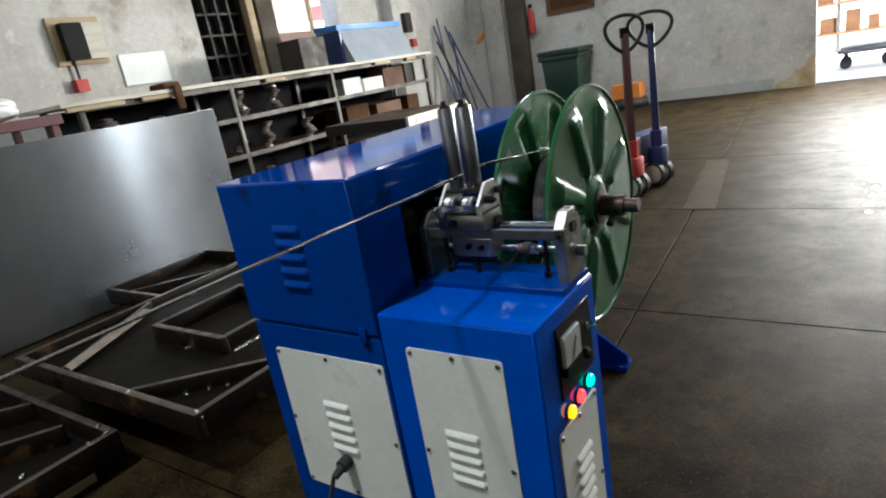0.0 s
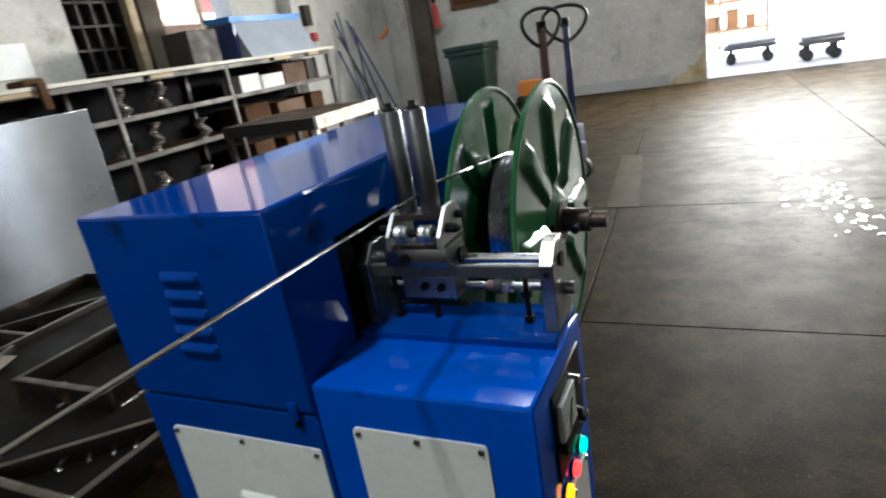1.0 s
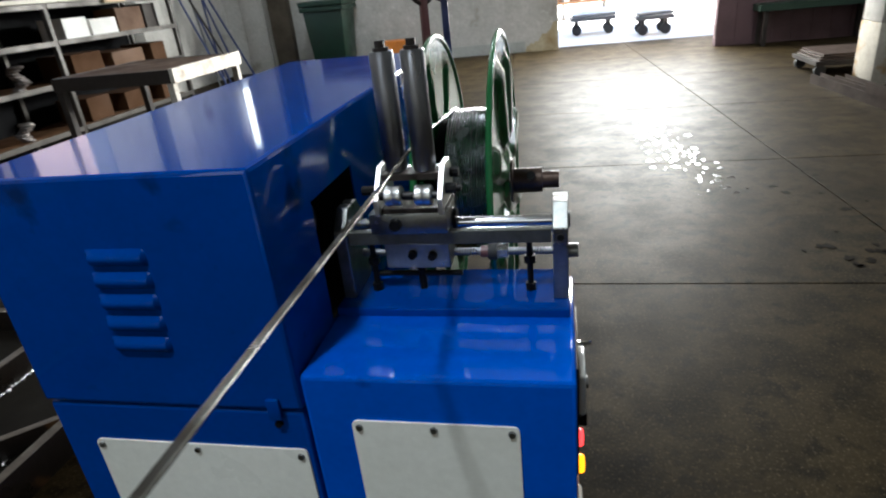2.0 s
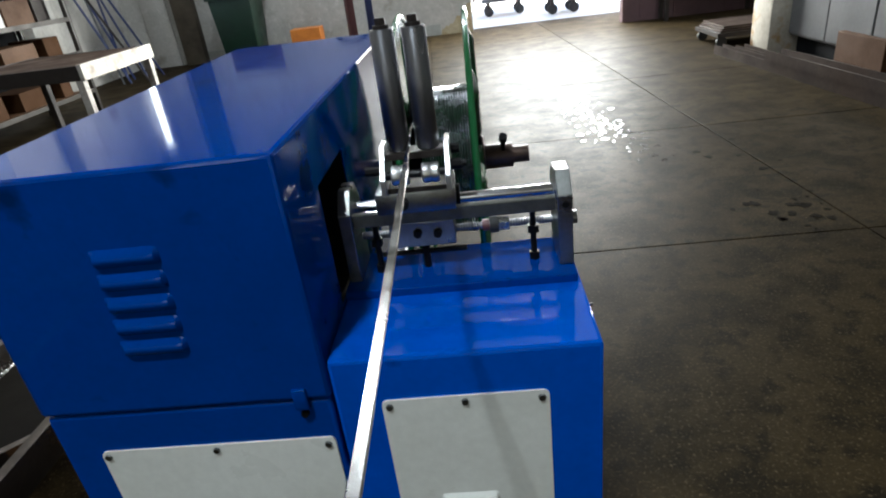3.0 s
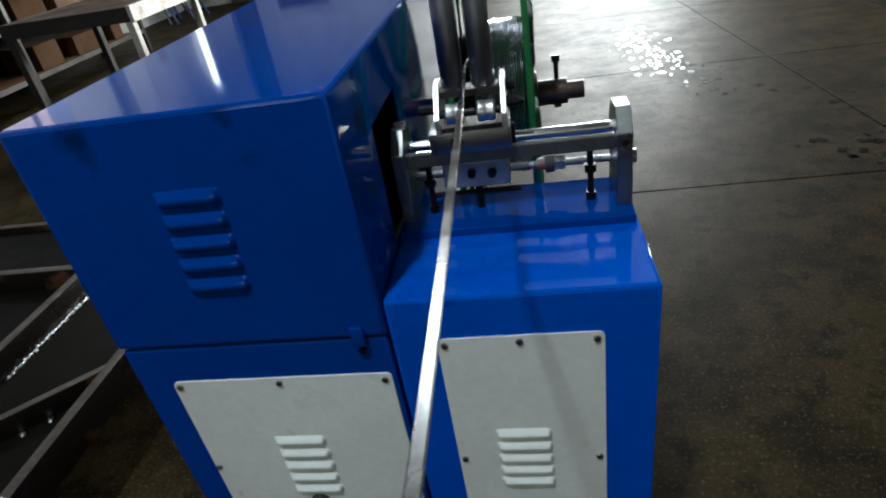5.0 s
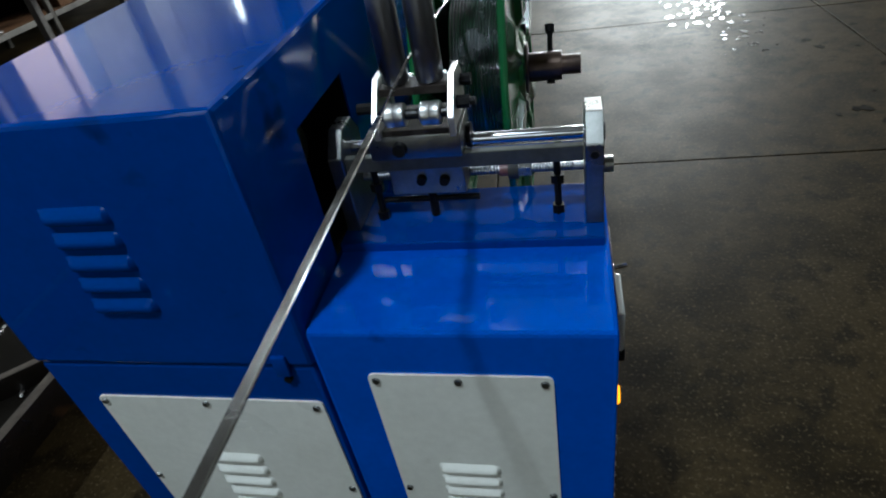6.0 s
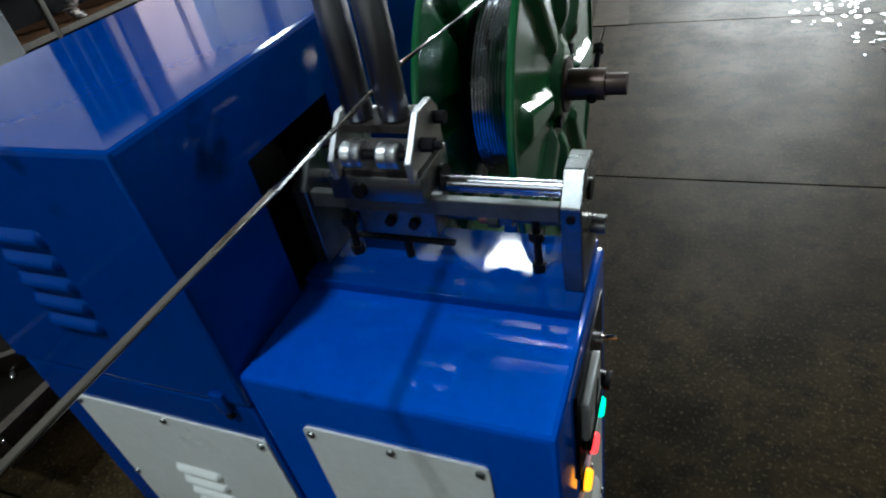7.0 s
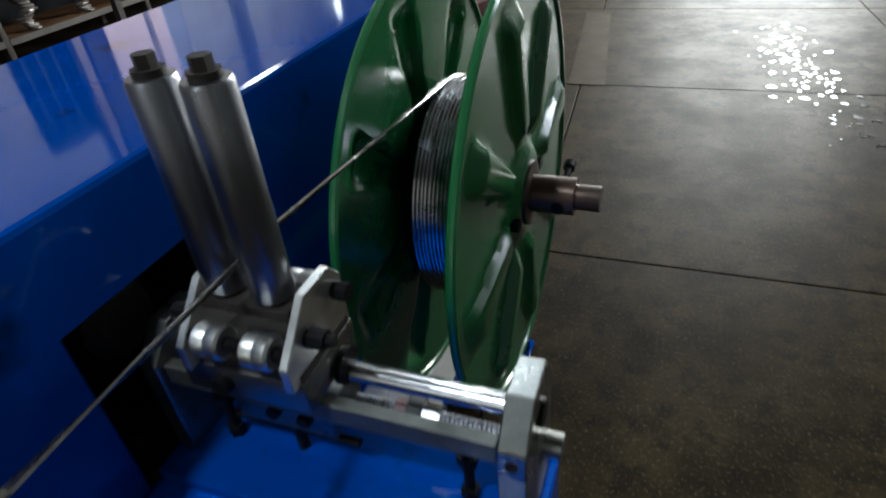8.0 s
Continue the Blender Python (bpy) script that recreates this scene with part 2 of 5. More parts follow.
def rod(bm, a, b, r, seg=20, r2=None):
    """A round bar from a to b."""
    a, b = Vector(a), Vector(b)
    d = b - a
    m = Matrix.Translation((a + b) / 2) @ d.to_track_quat("Z", "Y").to_matrix().to_4x4()
    return bmesh.ops.create_cone(bm, cap_ends=True, segments=seg, radius1=r, radius2=r if r2 is None else r2, depth=d.length, matrix=m)["verts"]


def prism(bm, outline, depth_axis, d0, d1):
    """A plate: a closed outline in the two other axes, from d0 to d1 along depth_axis."""
    rings = []
    for d in (d0, d1):
        ring = []
        for u, v in outline:
            p = {"x": (d, u, v), "y": (u, d, v), "z": (u, v, d)}[depth_axis]
            ring.append(bm.verts.new(p))
        rings.append(ring)
    k = len(outline)
    faces = [bm.faces.new(rings[0]), bm.faces.new(rings[1][::-1])]
    for i in range(k):
        faces.append(bm.faces.new((rings[0][i], rings[1][i], rings[1][(i + 1) % k], rings[0][(i + 1) % k])))
    bmesh.ops.recalc_face_normals(bm, faces=faces)
    return rings[0] + rings[1]


def ring(bm, centre, axis, R, r, seg=48, sides=8):
    """A torus."""
    q = Vector(axis).to_track_quat("Z", "Y").to_matrix()
    rows = []
    for i in range(seg):
        a = 2 * math.pi * i / seg
        row = []
        for j in range(sides):
            b = 2 * math.pi * j / sides
            p = Vector(((R + r * math.cos(b)) * math.cos(a), (R + r * math.cos(b)) * math.sin(a), r * math.sin(b)))
            row.append(bm.verts.new(Vector(centre) + q @ p))
        rows.append(row)
    for i in range(seg):
        for j in range(sides):
            bm.faces.new((rows[i][j], rows[(i + 1) % seg][j], rows[(i + 1) % seg][(j + 1) % sides], rows[i][(j + 1) % sides]))


def tube(bm, pts, r, seg=10):
    """A bent round bar along points, with spheres at the bends."""
    for a, b in zip(pts, pts[1:]):
        rod(bm, a, b, r, seg)
    for p in pts[1:-1]:
        bmesh.ops.create_uvsphere(bm, u_segments=seg, v_segments=6, radius=r, matrix=Matrix.Translation(p))


def hoop(bm, pts, r, seg=10):
    """A closed bent round bar through points."""
    k = len(pts)
    mid = sum(pts, Vector()) / k
    rows = []
    for i, p in enumerate(pts):
        d = (pts[(i + 1) % k] - pts[i - 1]).normalized()
        out = (p - mid)
        out = (out - d * out.dot(d)).normalized()
        side = d.cross(out)
        rows.append([bm.verts.new(p + out * r * math.cos(2 * math.pi * j / seg) + side * r * math.sin(2 * math.pi * j / seg)) for j in range(seg)])
    for i in range(k):
        for j in range(seg):
            bm.faces.new((rows[i][j], rows[(i + 1) % k][j], rows[(i + 1) % k][(j + 1) % seg], rows[i][(j + 1) % seg]))
    bmesh.ops.recalc_face_normals(bm, faces=bm.faces)


def lathe(bm, profile, centre, axis="x", seg=48):
    """Turns a profile of (along, radius) about an axis."""
    rows = []
    for i in range(seg):
        a = 2 * math.pi * i / seg
        c, s = math.cos(a), math.sin(a)
        row = []
        for d, r in profile:
            p = {"x": (d, r * c, r * s), "z": (r * c, r * s, d)}[axis]
            row.append(bm.verts.new(Vector(centre) + Vector(p)))
        rows.append(row)
    for i in range(seg):
        for j in range(len(profile) - 1):
            bm.faces.new((rows[i][j], rows[(i + 1) % seg][j], rows[(i + 1) % seg][j + 1], rows[i][j + 1]))
    bmesh.ops.recalc_face_normals(bm, faces=bm.faces)


def thing(name, at, label, category, group="", kind=""):
    ob = new(name)
    ob.empty_display_size = 0.1
    ob.location = at
    ORIGIN[ob] = Vector(at)
    return tagged(ob, label, category, group, kind)


def part(name, bm, material, parent=None, label="", smooth=True):
    """Links a bmesh, drawn in world places, as one mesh under a thing or a part."""
    at = ORIGIN[parent] if parent else Vector((0, 0, 0))
    bmesh.ops.translate(bm, vec=-at, verts=bm.verts)
    me = bpy.data.meshes.new(name)
    bm.to_mesh(me)
    bm.free()
    me.materials.append(material)
    if smooth:
        for p in me.polygons:
            p.use_smooth = True
        me.set_sharp_from_angle(angle=radians(24))
    ob = new(name, me)
    if parent:
        ob.parent = parent
    ORIGIN[ob] = at
    return tagged(ob, label)


def boxpart(name, dims, material, parent=None, label="", bevel=0.002, m=None):
    bm = bmesh.new()
    block(bm, *dims, bevel=bevel, m=m)
    ob = part(name, bm, material, parent, label)
    for p in sorted(ob.data.polygons, key=lambda q: -q.area)[:6]:
        p.use_smooth = False  # the six sides stay flat, the rounded edges smooth
    return ob


def rodpart(name, a, b, r, material, parent=None, label="", seg=20):
    bm = bmesh.new()
    rod(bm, a, b, r, seg)
    return part(name, bm, material, parent, label)

# ---- hall: floor, walls, roof ----
def structure(name, bm, material, label, category):
    return tagged(part(name, bm, material), label, category, kind="structure")


bm = bmesh.new()
block(bm, HALL_W - 0.4, HALL_E + 0.4, HALL_S - 0.4, HALL_N + 0.3, -0.30, -0.028)
floor = structure("floor", bm, CRACK, "worn grey-brown concrete slab floor with dirty joints", "floor")

T = 0.3
DOOR_X0, DOOR_X1, DOOR_TOP = -0.305, 2.08, 2.45
bm = bmesh.new()  # north wall with the big doorway
block(bm, HALL_W - T, -5.79, HALL_N, HALL_N + T, -0.03, HALL_TOP)
block(bm, -5.79, -5.65, HALL_N, HALL_N + T, -0.03, 2.24)
block(bm, -5.79, -5.65, HALL_N, HALL_N + T, 3.26, HALL_TOP)
block(bm, -5.65, DOOR_X0, HALL_N, HALL_N + T, -0.03, HALL_TOP)
block(bm, DOOR_X0, DOOR_X1, HALL_N, HALL_N + T, DOOR_TOP, HALL_TOP)
block(bm, DOOR_X1, HALL_E + T, HALL_N, HALL_N + T, -0.03, HALL_TOP)
structure("wall_north", bm, PLASTER, "stained whitewashed plaster wall beside a big doorway", "wall")
bm = bmesh.new()  # west wall with window openings
block(bm, HALL_W - T, HALL_W, HALL_S, 4.70, -0.03, HALL_TOP)
block(bm, HALL_W - T, HALL_W, 5.40, 5.74, -0.03, HALL_TOP)
block(bm, HALL_W - T, HALL_W, 7.00, HALL_N, -0.03, HALL_TOP)
block(bm, HALL_W - T, HALL_W, 4.70, 5.40, -0.03, 1.15)
block(bm, HALL_W - T, HALL_W, 4.70, 5.40, 3.1, HALL_TOP)
block(bm, HALL_W - T, HALL_W, 5.74, 7.00, -0.03, 1.2)
block(bm, HALL_W - T, HALL_W, 5.74, 7.00, 3.1, HALL_TOP)
structure("wall_west", bm, PLASTER, "whitewashed plaster wall, grimy towards the shelves", "wall")
bm = bmesh.new()
block(bm, HALL_E, HALL_E + T, HALL_S, 6.51, -0.03, HALL_TOP)
block(bm, HALL_E, HALL_E + T, 6.77, HALL_N, -0.03, HALL_TOP)
block(bm, HALL_E, HALL_E + T, 6.51, 6.77, -0.03, 2.2)
block(bm, HALL_E, HALL_E + T, 6.51, 6.77, 3.8, HALL_TOP)
structure("wall_east", bm, PLASTER_GREY, "grey rendered wall behind stacked sheets", "wall")
bm = bmesh.new()
block(bm, HALL_W - T, HALL_E + T, HALL_S - T, HALL_S, -0.03, 2.1)
block(bm, HALL_W - T, HALL_E + T, HALL_S - T, HALL_S, 3.5, HALL_TOP)
block(bm, HALL_W - T, -2.8, HALL_S - T, HALL_S, 2.1, 3.5)
block(bm, -0.4, HALL_E + T, HALL_S - T, HALL_S, 2.1, 3.5)
structure("wall_south", bm, PLASTER, "plain plaster wall closing the hall", "wall")
roof_bm = bmesh.new()  # roof, open at the skylights
xs = sorted({HALL_W - T, HALL_E + T} | {p[0] + d * p[2] for p in SKYLIGHTS for d in (-0.5, 0.5)})
ys = sorted({HALL_S - T, HALL_N + T} | {p[1] + d * p[3] for p in SKYLIGHTS for d in (-0.5, 0.5)})
for x0, x1 in zip(xs, xs[1:]):
    for y0, y1 in zip(ys, ys[1:]):
        if not any(abs((x0 + x1) / 2 - p[0]) < p[2] / 2 and abs((y0 + y1) / 2 - p[1]) < p[3] / 2 for p in SKYLIGHTS):
            block(roof_bm, x0, x1, y0, y1, HALL_TOP, HALL_TOP + 0.12)
FROST = mat("frosted_wired_glass", (0.7, 0.72, 0.72), (0.6, 0.62, 0.62), rough=0.6, bump=0.05)
for k, (sx, sy, wide, deep, watts) in enumerate(SKYLIGHTS):
    structure("window_%d" % (k + 4), (lambda b: (block(b, sx - wide / 2 - 0.02, sx + wide / 2 + 0.02, sy - deep / 2 - 0.02, sy + deep / 2 + 0.02, HALL_TOP + 0.125, HALL_TOP + 0.135), b)[1])(bmesh.new()), FROST, "unseen frosted glass pane over a roof lamp", "skylight")
structure("window_2", (lambda b: (block(b, HALL_E + 0.15, HALL_E + 0.16, 6.50, 6.78, 2.19, 3.81), b)[1])(bmesh.new()), FROST, "frosted pane added behind the east streak lamp", "window")
structure("window_3", (lambda b: (block(b, -2.81, -0.39, HALL_S - 0.16, HALL_S - 0.15, 2.09, 3.51), b)[1])(bmesh.new()), FROST, "frosted pane added behind the south fill lamp", "window")
structure("ceiling", roof_bm, ROOF, "grey sheet roof with long skylights", "ceiling")

# pilasters and stains on the walls
bm = bmesh.new()
block(bm, -4.93, -4.60, HALL_N - 0.16, HALL_N + 0.002, 0, HALL_TOP - 0.01, 0.01)
structure("pilaster_1", bm, GRIMY, "grimy dark brown pilaster on the wall", "pilaster")
bm = bmesh.new()
block(bm, -5.45, -5.05, HALL_N - 0.07, HALL_N + 0.002, 0, HALL_TOP - 0.01, 0.01)
structure("pilaster_2", bm, PLASTER, "whitewashed pilaster on the wall", "pilaster")
bm = bmesh.new()
rs = random.Random(2)
edge = [(-0.80 + 0.5 * u + rs.uniform(-0.02, 0.02), 0.10 + 0.36 * u ** 1.6 + rs.uniform(-0.04, 0.04)) for u in [k / 14 for k in range(15)]]
prism(bm, [(-0.81, 0.0)] + edge + [(DOOR_X0 + 0.003, 0.44), (DOOR_X0 + 0.003, 0.0)], "y", HALL_N - 0.004, HALL_N + 0.05)
structure("trim", bm, STAINED, "yellow-stained plaster at the foot of the wall", "wall")
bm = bmesh.new()
block(bm, -4.60, -0.81, HALL_N - 0.012, HALL_N + 0.05, 0, 0.16)
structure("baseboard", bm, PLASTER_GREY, "grey cement skirting along the wall foot", "skirting")
bm = bmesh.new()
block(bm, 2.31, 2.67, 6.25, 6.61, 0.5, HALL_TOP - 0.01, 0.012)
pillar = structure("pillar", bm, PLASTER, "whitewashed pillar with yellow-brown stains at its foot", "pillar")
bm = bmesh.new()
block(bm, 2.305, 2.675, 6.245, 6.615, -0.01, 0.5, 0.012)
part("foot", bm, mat("stained_limewash", (0.50, 0.46, 0.38), (0.34, 0.30, 0.24), rough=0.85, big=3, small=24, amount=0.7, bump=0.3, spots=((0.34, 0.21, 0.07), 4.5, 0.53, 0.08)), pillar, "yellow-brown stained foot")

# dark boarding east of the doorway
bm = bmesh.new()
block(bm, 1.76, HALL_E, 9.45, 9.6, -0.02, 3.2)
boarding = structure("partition", bm, PURPLE_WALL, "dark reddish board partition beside the doorway", "partition")
for i in range(8):
    x0 = 1.77 + i * 0.228
    boxpart("plank", (x0, x0 + 0.220, 9.435, 9.452, 0.0, 3.19), PURPLE_WALL, boarding, bevel=0.003)

# window in the west wall: dark steel grid
win = tagged(new("window_1"), "dark grimy steel window grid in the wall", "window", kind="structure")
win.location = (HALL_W - 0.1, 5.05, 1.15)
ORIGIN[win] = Vector(win.location)
boxpart("pane", (HALL_W - 0.16, HALL_W - 0.14, 4.71, 5.39, 1.16, 3.09), VOID, win, "black grimy glass", 0)
for i in range(5):
    y = 4.72 + i * 0.165
    boxpart("bar", (HALL_W - 0.12, HALL_W - 0.06, y - 0.014, y + 0.014, 1.16, 3.09), DARK_STEEL, win)
for i in range(9):
    z = 1.2 + i * 0.23
    boxpart("bar", (HALL_W - 0.125, HALL_W - 0.065, 4.71, 5.39, z - 0.012, z + 0.012), DARK_STEEL, win)
bm = bmesh.new()
block(bm, HALL_W - 0.02, HALL_W + 0.09, 5.36, 5.46, 0.0, HALL_TOP - 0.02, 0.006)
structure("post_1", bm, WOOD, "upright weathered timber post against the wall", "post")
bm = bmesh.new()
block(bm, HALL_W - 0.02, HALL_W + 0.12, 5.48, 5.74, 0.0, HALL_TOP - 0.02, 0.006)
structure("post_2", bm, GRIMY, "grimy brown plastered pier beside the window", "post")
bm = bmesh.new()
block(bm, HALL_W - 0.06, HALL_W - 0.01, 6.46, 6.51, 1.2, 3.1, 0.004)
structure("post_3", bm, WOOD, "thin timber upright in the open window", "post")

# ---- yard outside the doorway ----
bm = bmesh.new()
block(bm, -400, 400, HALL_N + 0.3, 800, -0.3, -0.005)
block(bm, -400, HALL_W - 0.4, -400, HALL_N + 0.3, -0.3, -0.005)
block(bm, HALL_E + 0.4, 400, -400, HALL_N + 0.3, -0.3, -0.005)
block(bm, HALL_W - 0.4, HALL_E + 0.4, -400, HALL_S - 0.4, -0.3, -0.005)
structure("ground", bm, YARD, "pale sunlit concrete yard outside the hall", "ground")
bm = bmesh.new()
block(bm, -11.0, -9.8, 2.0, 18.0, 0, 5.0)
structure("backdrop", bm, BRICKWALL, "pink rendered wall of the yard behind the window", "wall")

bm = bmesh.new()
block(bm, -9.8, -9.2, 7.5, 14.0, 2.30, 2.42, 0.01)
structure("ledge", bm, YARD, "pale ledge along the pink wall of the yard", "ledge")
tagged(boxpart("crate", (-9.7, -9.25, 10.4, 10.9, 2.4205, 2.75), DARK_RED, bevel=0.01), "dull dark red crate standing on the ledge outside", "crate")
# made-up facade: whitens the doorway view and throws warm glare on the floor
bm = bmesh.new()
block(bm, -12, 14, 19.0, 19.4, 0, 6.0)
structure("backdrop_facade", bm, CREAM, "made-up cream facade across the yard, added to reflect sun", "building")

rack = thing("storage_rack", (-0.1, 16.4, 0), "long pale storage rack with goods, standing in the yard", "rack")
for x in (-2.0, -1.1, -0.2, 0.75):
    boxpart("upright", (x - 0.03, x + 0.03, 16.0, 16.06, 0, 2.6), SHELF_STEEL, rack)
    boxpart("upright", (x - 0.03, x + 0.03, 16.6, 16.66, 0, 2.6), SHELF_STEEL, rack)
for z in (0.35, 0.95, 1.55, 2.15):
    boxpart("shelf_board", (-2.05, 0.80, 15.98, 16.68, z, z + 0.05), PLY, rack)
rng = random.Random(7)
for z in (0.4, 1.0, 1.6):
    x = -1.95
    while x < 0.45:
        w = rng.uniform(0.16, 0.42)
        h = rng.uniform(0.14, 0.42)
        c = tagged(boxpart("carton", (x, x + w, 16.05, 16.5, z + 0.002, z + 0.002 + h), rng.choice([CARTON, BRICKWALL, CARTON, WOOD_PALE]), bevel=0.006), "weathered carton standing on the outdoor rack", "carton", "goods on the rack")
        x += w + rng.uniform(0.04, 0.2)


def trolley(at, length, label):
    t = thing("trolley", (*at, 0), label, "trolley", "trolleys in the yard")
    x, y = at
    boxpart("deck", (x - length / 2, x + length / 2, y - 0.3, y + 0.3, 0.24, 0.30), GREY_SHEET, t)
    for sx in (-1, 1):
        for sy in (-1, 1):
            wx, wy = x + sx * (length / 2 - 0.12), y + sy * 0.22
            bm = bmesh.new()
            rod(bm, (wx, wy - 0.025, 0.085), (wx, wy + 0.025, 0.085), 0.085, 16)
            part("wheel", bm, RUBBER, t)
            boxpart("fork", (wx - 0.03, wx + 0.03, wy - 0.035, wy + 0.035, 0.15, 0.24), DARK_STEEL, t)
    bm = bmesh.new()
    for i in range(4):
        rod(bm, (x - length / 2 + 0.05, y - 0.2 + i * 0.13, 0.34), (x + length / 2, y - 0.22 + i * 0.14, 0.35 + 0.02 * i), 0.035, 10)
    part("pipe_load", bm, PIPE, t, "loose galvanised pipes")


trolley((0.30, 12.5), 0.8, "grey flat trolley loaded with pipes in the sun")
trolley((1.25, 11.7), 0.6, "small grey trolley with pipes beside the rack")

# ---- the rewinding machine ----
X0, X1 = -1.012, -0.602  # tall cabinet, west and east faces
BX1 = -0.236             # bench, east face
YF, YB, YBB = 1.100, 2.175, 1.392  # front, back of the cabinet, back of the bench
SEAM, LID, BENCH, STEP_Y = 0.652, 0.997, 0.709, 1.256


def cut(ob, dims):
    """Cuts a box out of a mesh object for good."""
    bm = bmesh.new()
    block(bm, *dims)
    me = bpy.data.meshes.new("cutter")
    bm.to_mesh(me)
    bm.free()
    tool = new("cutter", me)
    at = ORIGIN[ob]
    tool.location = (0, 0, 0)
    for v in me.vertices:
        v.co -= at
    keep_parent, ob.parent = ob.parent, None
    mod = ob.modifiers.new("cut", "BOOLEAN")
    mod.object, mod.operation, mod.solver = tool, "DIFFERENCE", "EXACT"
    done = bpy.data.meshes.new_from_object(ob.evaluated_get(bpy.context.evaluated_depsgraph_get()))
    ob.modifiers.clear()
    ob.data = done
    ob.parent = keep_parent
    bpy.data.objects.remove(tool)


machine = thing("rewinding_machine", (-0.6, 1.6, 0), "bright blue enamelled wire rewinding machine with cream louvred panels", "machine")
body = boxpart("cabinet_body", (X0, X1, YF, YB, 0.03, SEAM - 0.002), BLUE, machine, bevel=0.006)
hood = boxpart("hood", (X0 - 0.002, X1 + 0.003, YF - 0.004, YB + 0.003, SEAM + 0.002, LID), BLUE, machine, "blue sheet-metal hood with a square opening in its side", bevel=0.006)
cut(hood, (X1 - 0.16, X1 + 0.05, 1.245, 1.425, 0.705, 0.902))
for p in hood.data.polygons:
    p.use_smooth = p.area < 0.004
# inward-facing black box: the opening's inner shade is put into its colour
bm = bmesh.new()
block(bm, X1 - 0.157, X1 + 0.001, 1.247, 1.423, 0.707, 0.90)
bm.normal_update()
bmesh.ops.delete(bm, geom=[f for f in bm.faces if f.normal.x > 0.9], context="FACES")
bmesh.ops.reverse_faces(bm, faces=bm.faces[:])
part("opening_liner", bm, VOID, hood, "black liner standing in for the shade inside the hood's opening")
bm = bmesh.new()
lathe(bm, [(-0.02, 0.0), (-0.02, 0.036), (0.0, 0.042), (0.012, 0.03), (0.014, 0.0)], (X1 - 0.06, 1.335, 0.835))
part("cam_wheel", bm, DARK_STEEL, hood, "steel wheel inside the opening")
bench = boxpart("bench_cabinet", (X1 + 0.004, BX1, YF, YBB, 0.03, BENCH), BLUE_DULL_LIT, machine, "blue bench with a dull top and worn edges", bevel=0.006)
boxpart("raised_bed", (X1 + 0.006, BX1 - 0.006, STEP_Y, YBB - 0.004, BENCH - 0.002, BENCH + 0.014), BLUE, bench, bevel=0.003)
bm = bmesh.new()
block(bm, X0 + 0.02, X1, YF + 0.02, YB - 0.02, 0.0, 0.03)
block(bm, X1, BX1 - 0.02, YF + 0.02, YBB - 0.02, 0.0, 0.03)
part("plinth", bm, BLACK, machine, "black plinth")


def louvre(x0, x1, z, parent, material, axis="y", face=YF, height=0.021):
    """A pressed louvre: a rounded half-drop, open at its lower lip."""
    bm = bmesh.new()
    nx, nz = 16, 8
    rows = []
    for i in range(nx + 1):
        u = i / nx
        e0 = min(1.0, min(u, 1 - u) / 0.14)
        ends = math.sqrt(1 - (1 - e0) ** 2)
        row = []
        for j in range(nz + 1):
            v = j / nz
            out = 0.0085 * ends * math.sin(math.pi * v ** 1.15) - 0.0006
            a, h = x0 + (x1 - x0) * u, z + height * (0.5 - v)
            row.append(bm.verts.new((a, face - out, h) if axis == "y" else (face + out, a, h)))
        rows.append(row)
    for i in range(nx):
        for j in range(nz):
            bm.faces.new((rows[i][j], rows[i][j + 1], rows[i + 1][j + 1], rows[i + 1][j]) if axis == "y" else (rows[i][j], rows[i + 1][j], rows[i + 1][j + 1], rows[i][j + 1]))
    return part("louvre", bm, material, parent)


def screw(x, z, parent, axis="y", face=YF):
    bm = bmesh.new()
    if axis == "y":
        rod(bm, (x, face + 0.002, z), (x, face - 0.003, z), 0.0062, 12, 0.0045)
    else:
        rod(bm, (face - 0.002, x, z), (face + 0.003, x, z), 0.0062, 12, 0.0045)
    return part("screw", bm, ZINC, parent)


def cover(x0, x1, z0, z1, screws, louvres, axis="y", face=YF):
    """A cream cover plate with rounded corners, its louvres and its screws."""
    r, pts = 0.008, []
    for cx, cz, a0 in ((x1 - r, z1 - r, 0), (x0 + r, z1 - r, 90), (x0 + r, z0 + r, 180), (x1 - r, z0 + r, 270)):
        pts += [(cx + r * math.cos(radians(a0 + k * 30)), cz + r * math.sin(radians(a0 + k * 30))) for k in range(4)]
    bm = bmesh.new()
    prism(bm, pts, axis, face + 0.001 if axis == "y" else face - 0.001, face - 0.003 if axis == "y" else face + 0.003)
    p = part("cover_plate", bm, WHITE_PANEL, machine, "cream enamelled cover plate with pressed louvres")
    out = face - 0.003 if axis == "y" else face + 0.003
    for x, z in screws:
        screw(x, z, p, axis, out)
    for x_0, x_1, z in louvres:
        louvre(x_0, x_1, z, p, WHITE_PANEL, axis, out)
    return p


for i in range(5):
    louvre(-0.850 - 0.0018 * i, -0.762 - 0.0012 * i, 0.889 - 0.0325 * i, hood, BLUE, face=YF - 0.004, height=0.026)
cover(-0.954, -0.609, 0.190, 0.584, [(-0.945, 0.574), (-0.783, 0.574), (-0.620, 0.572), (-0.948, 0.388), (-0.618, 0.382), (-0.945, 0.2), (-0.783, 0.2), (-0.62, 0.2)], [(-0.829, -0.742, 0.449 - 0.030 * i) for i in range(5)])
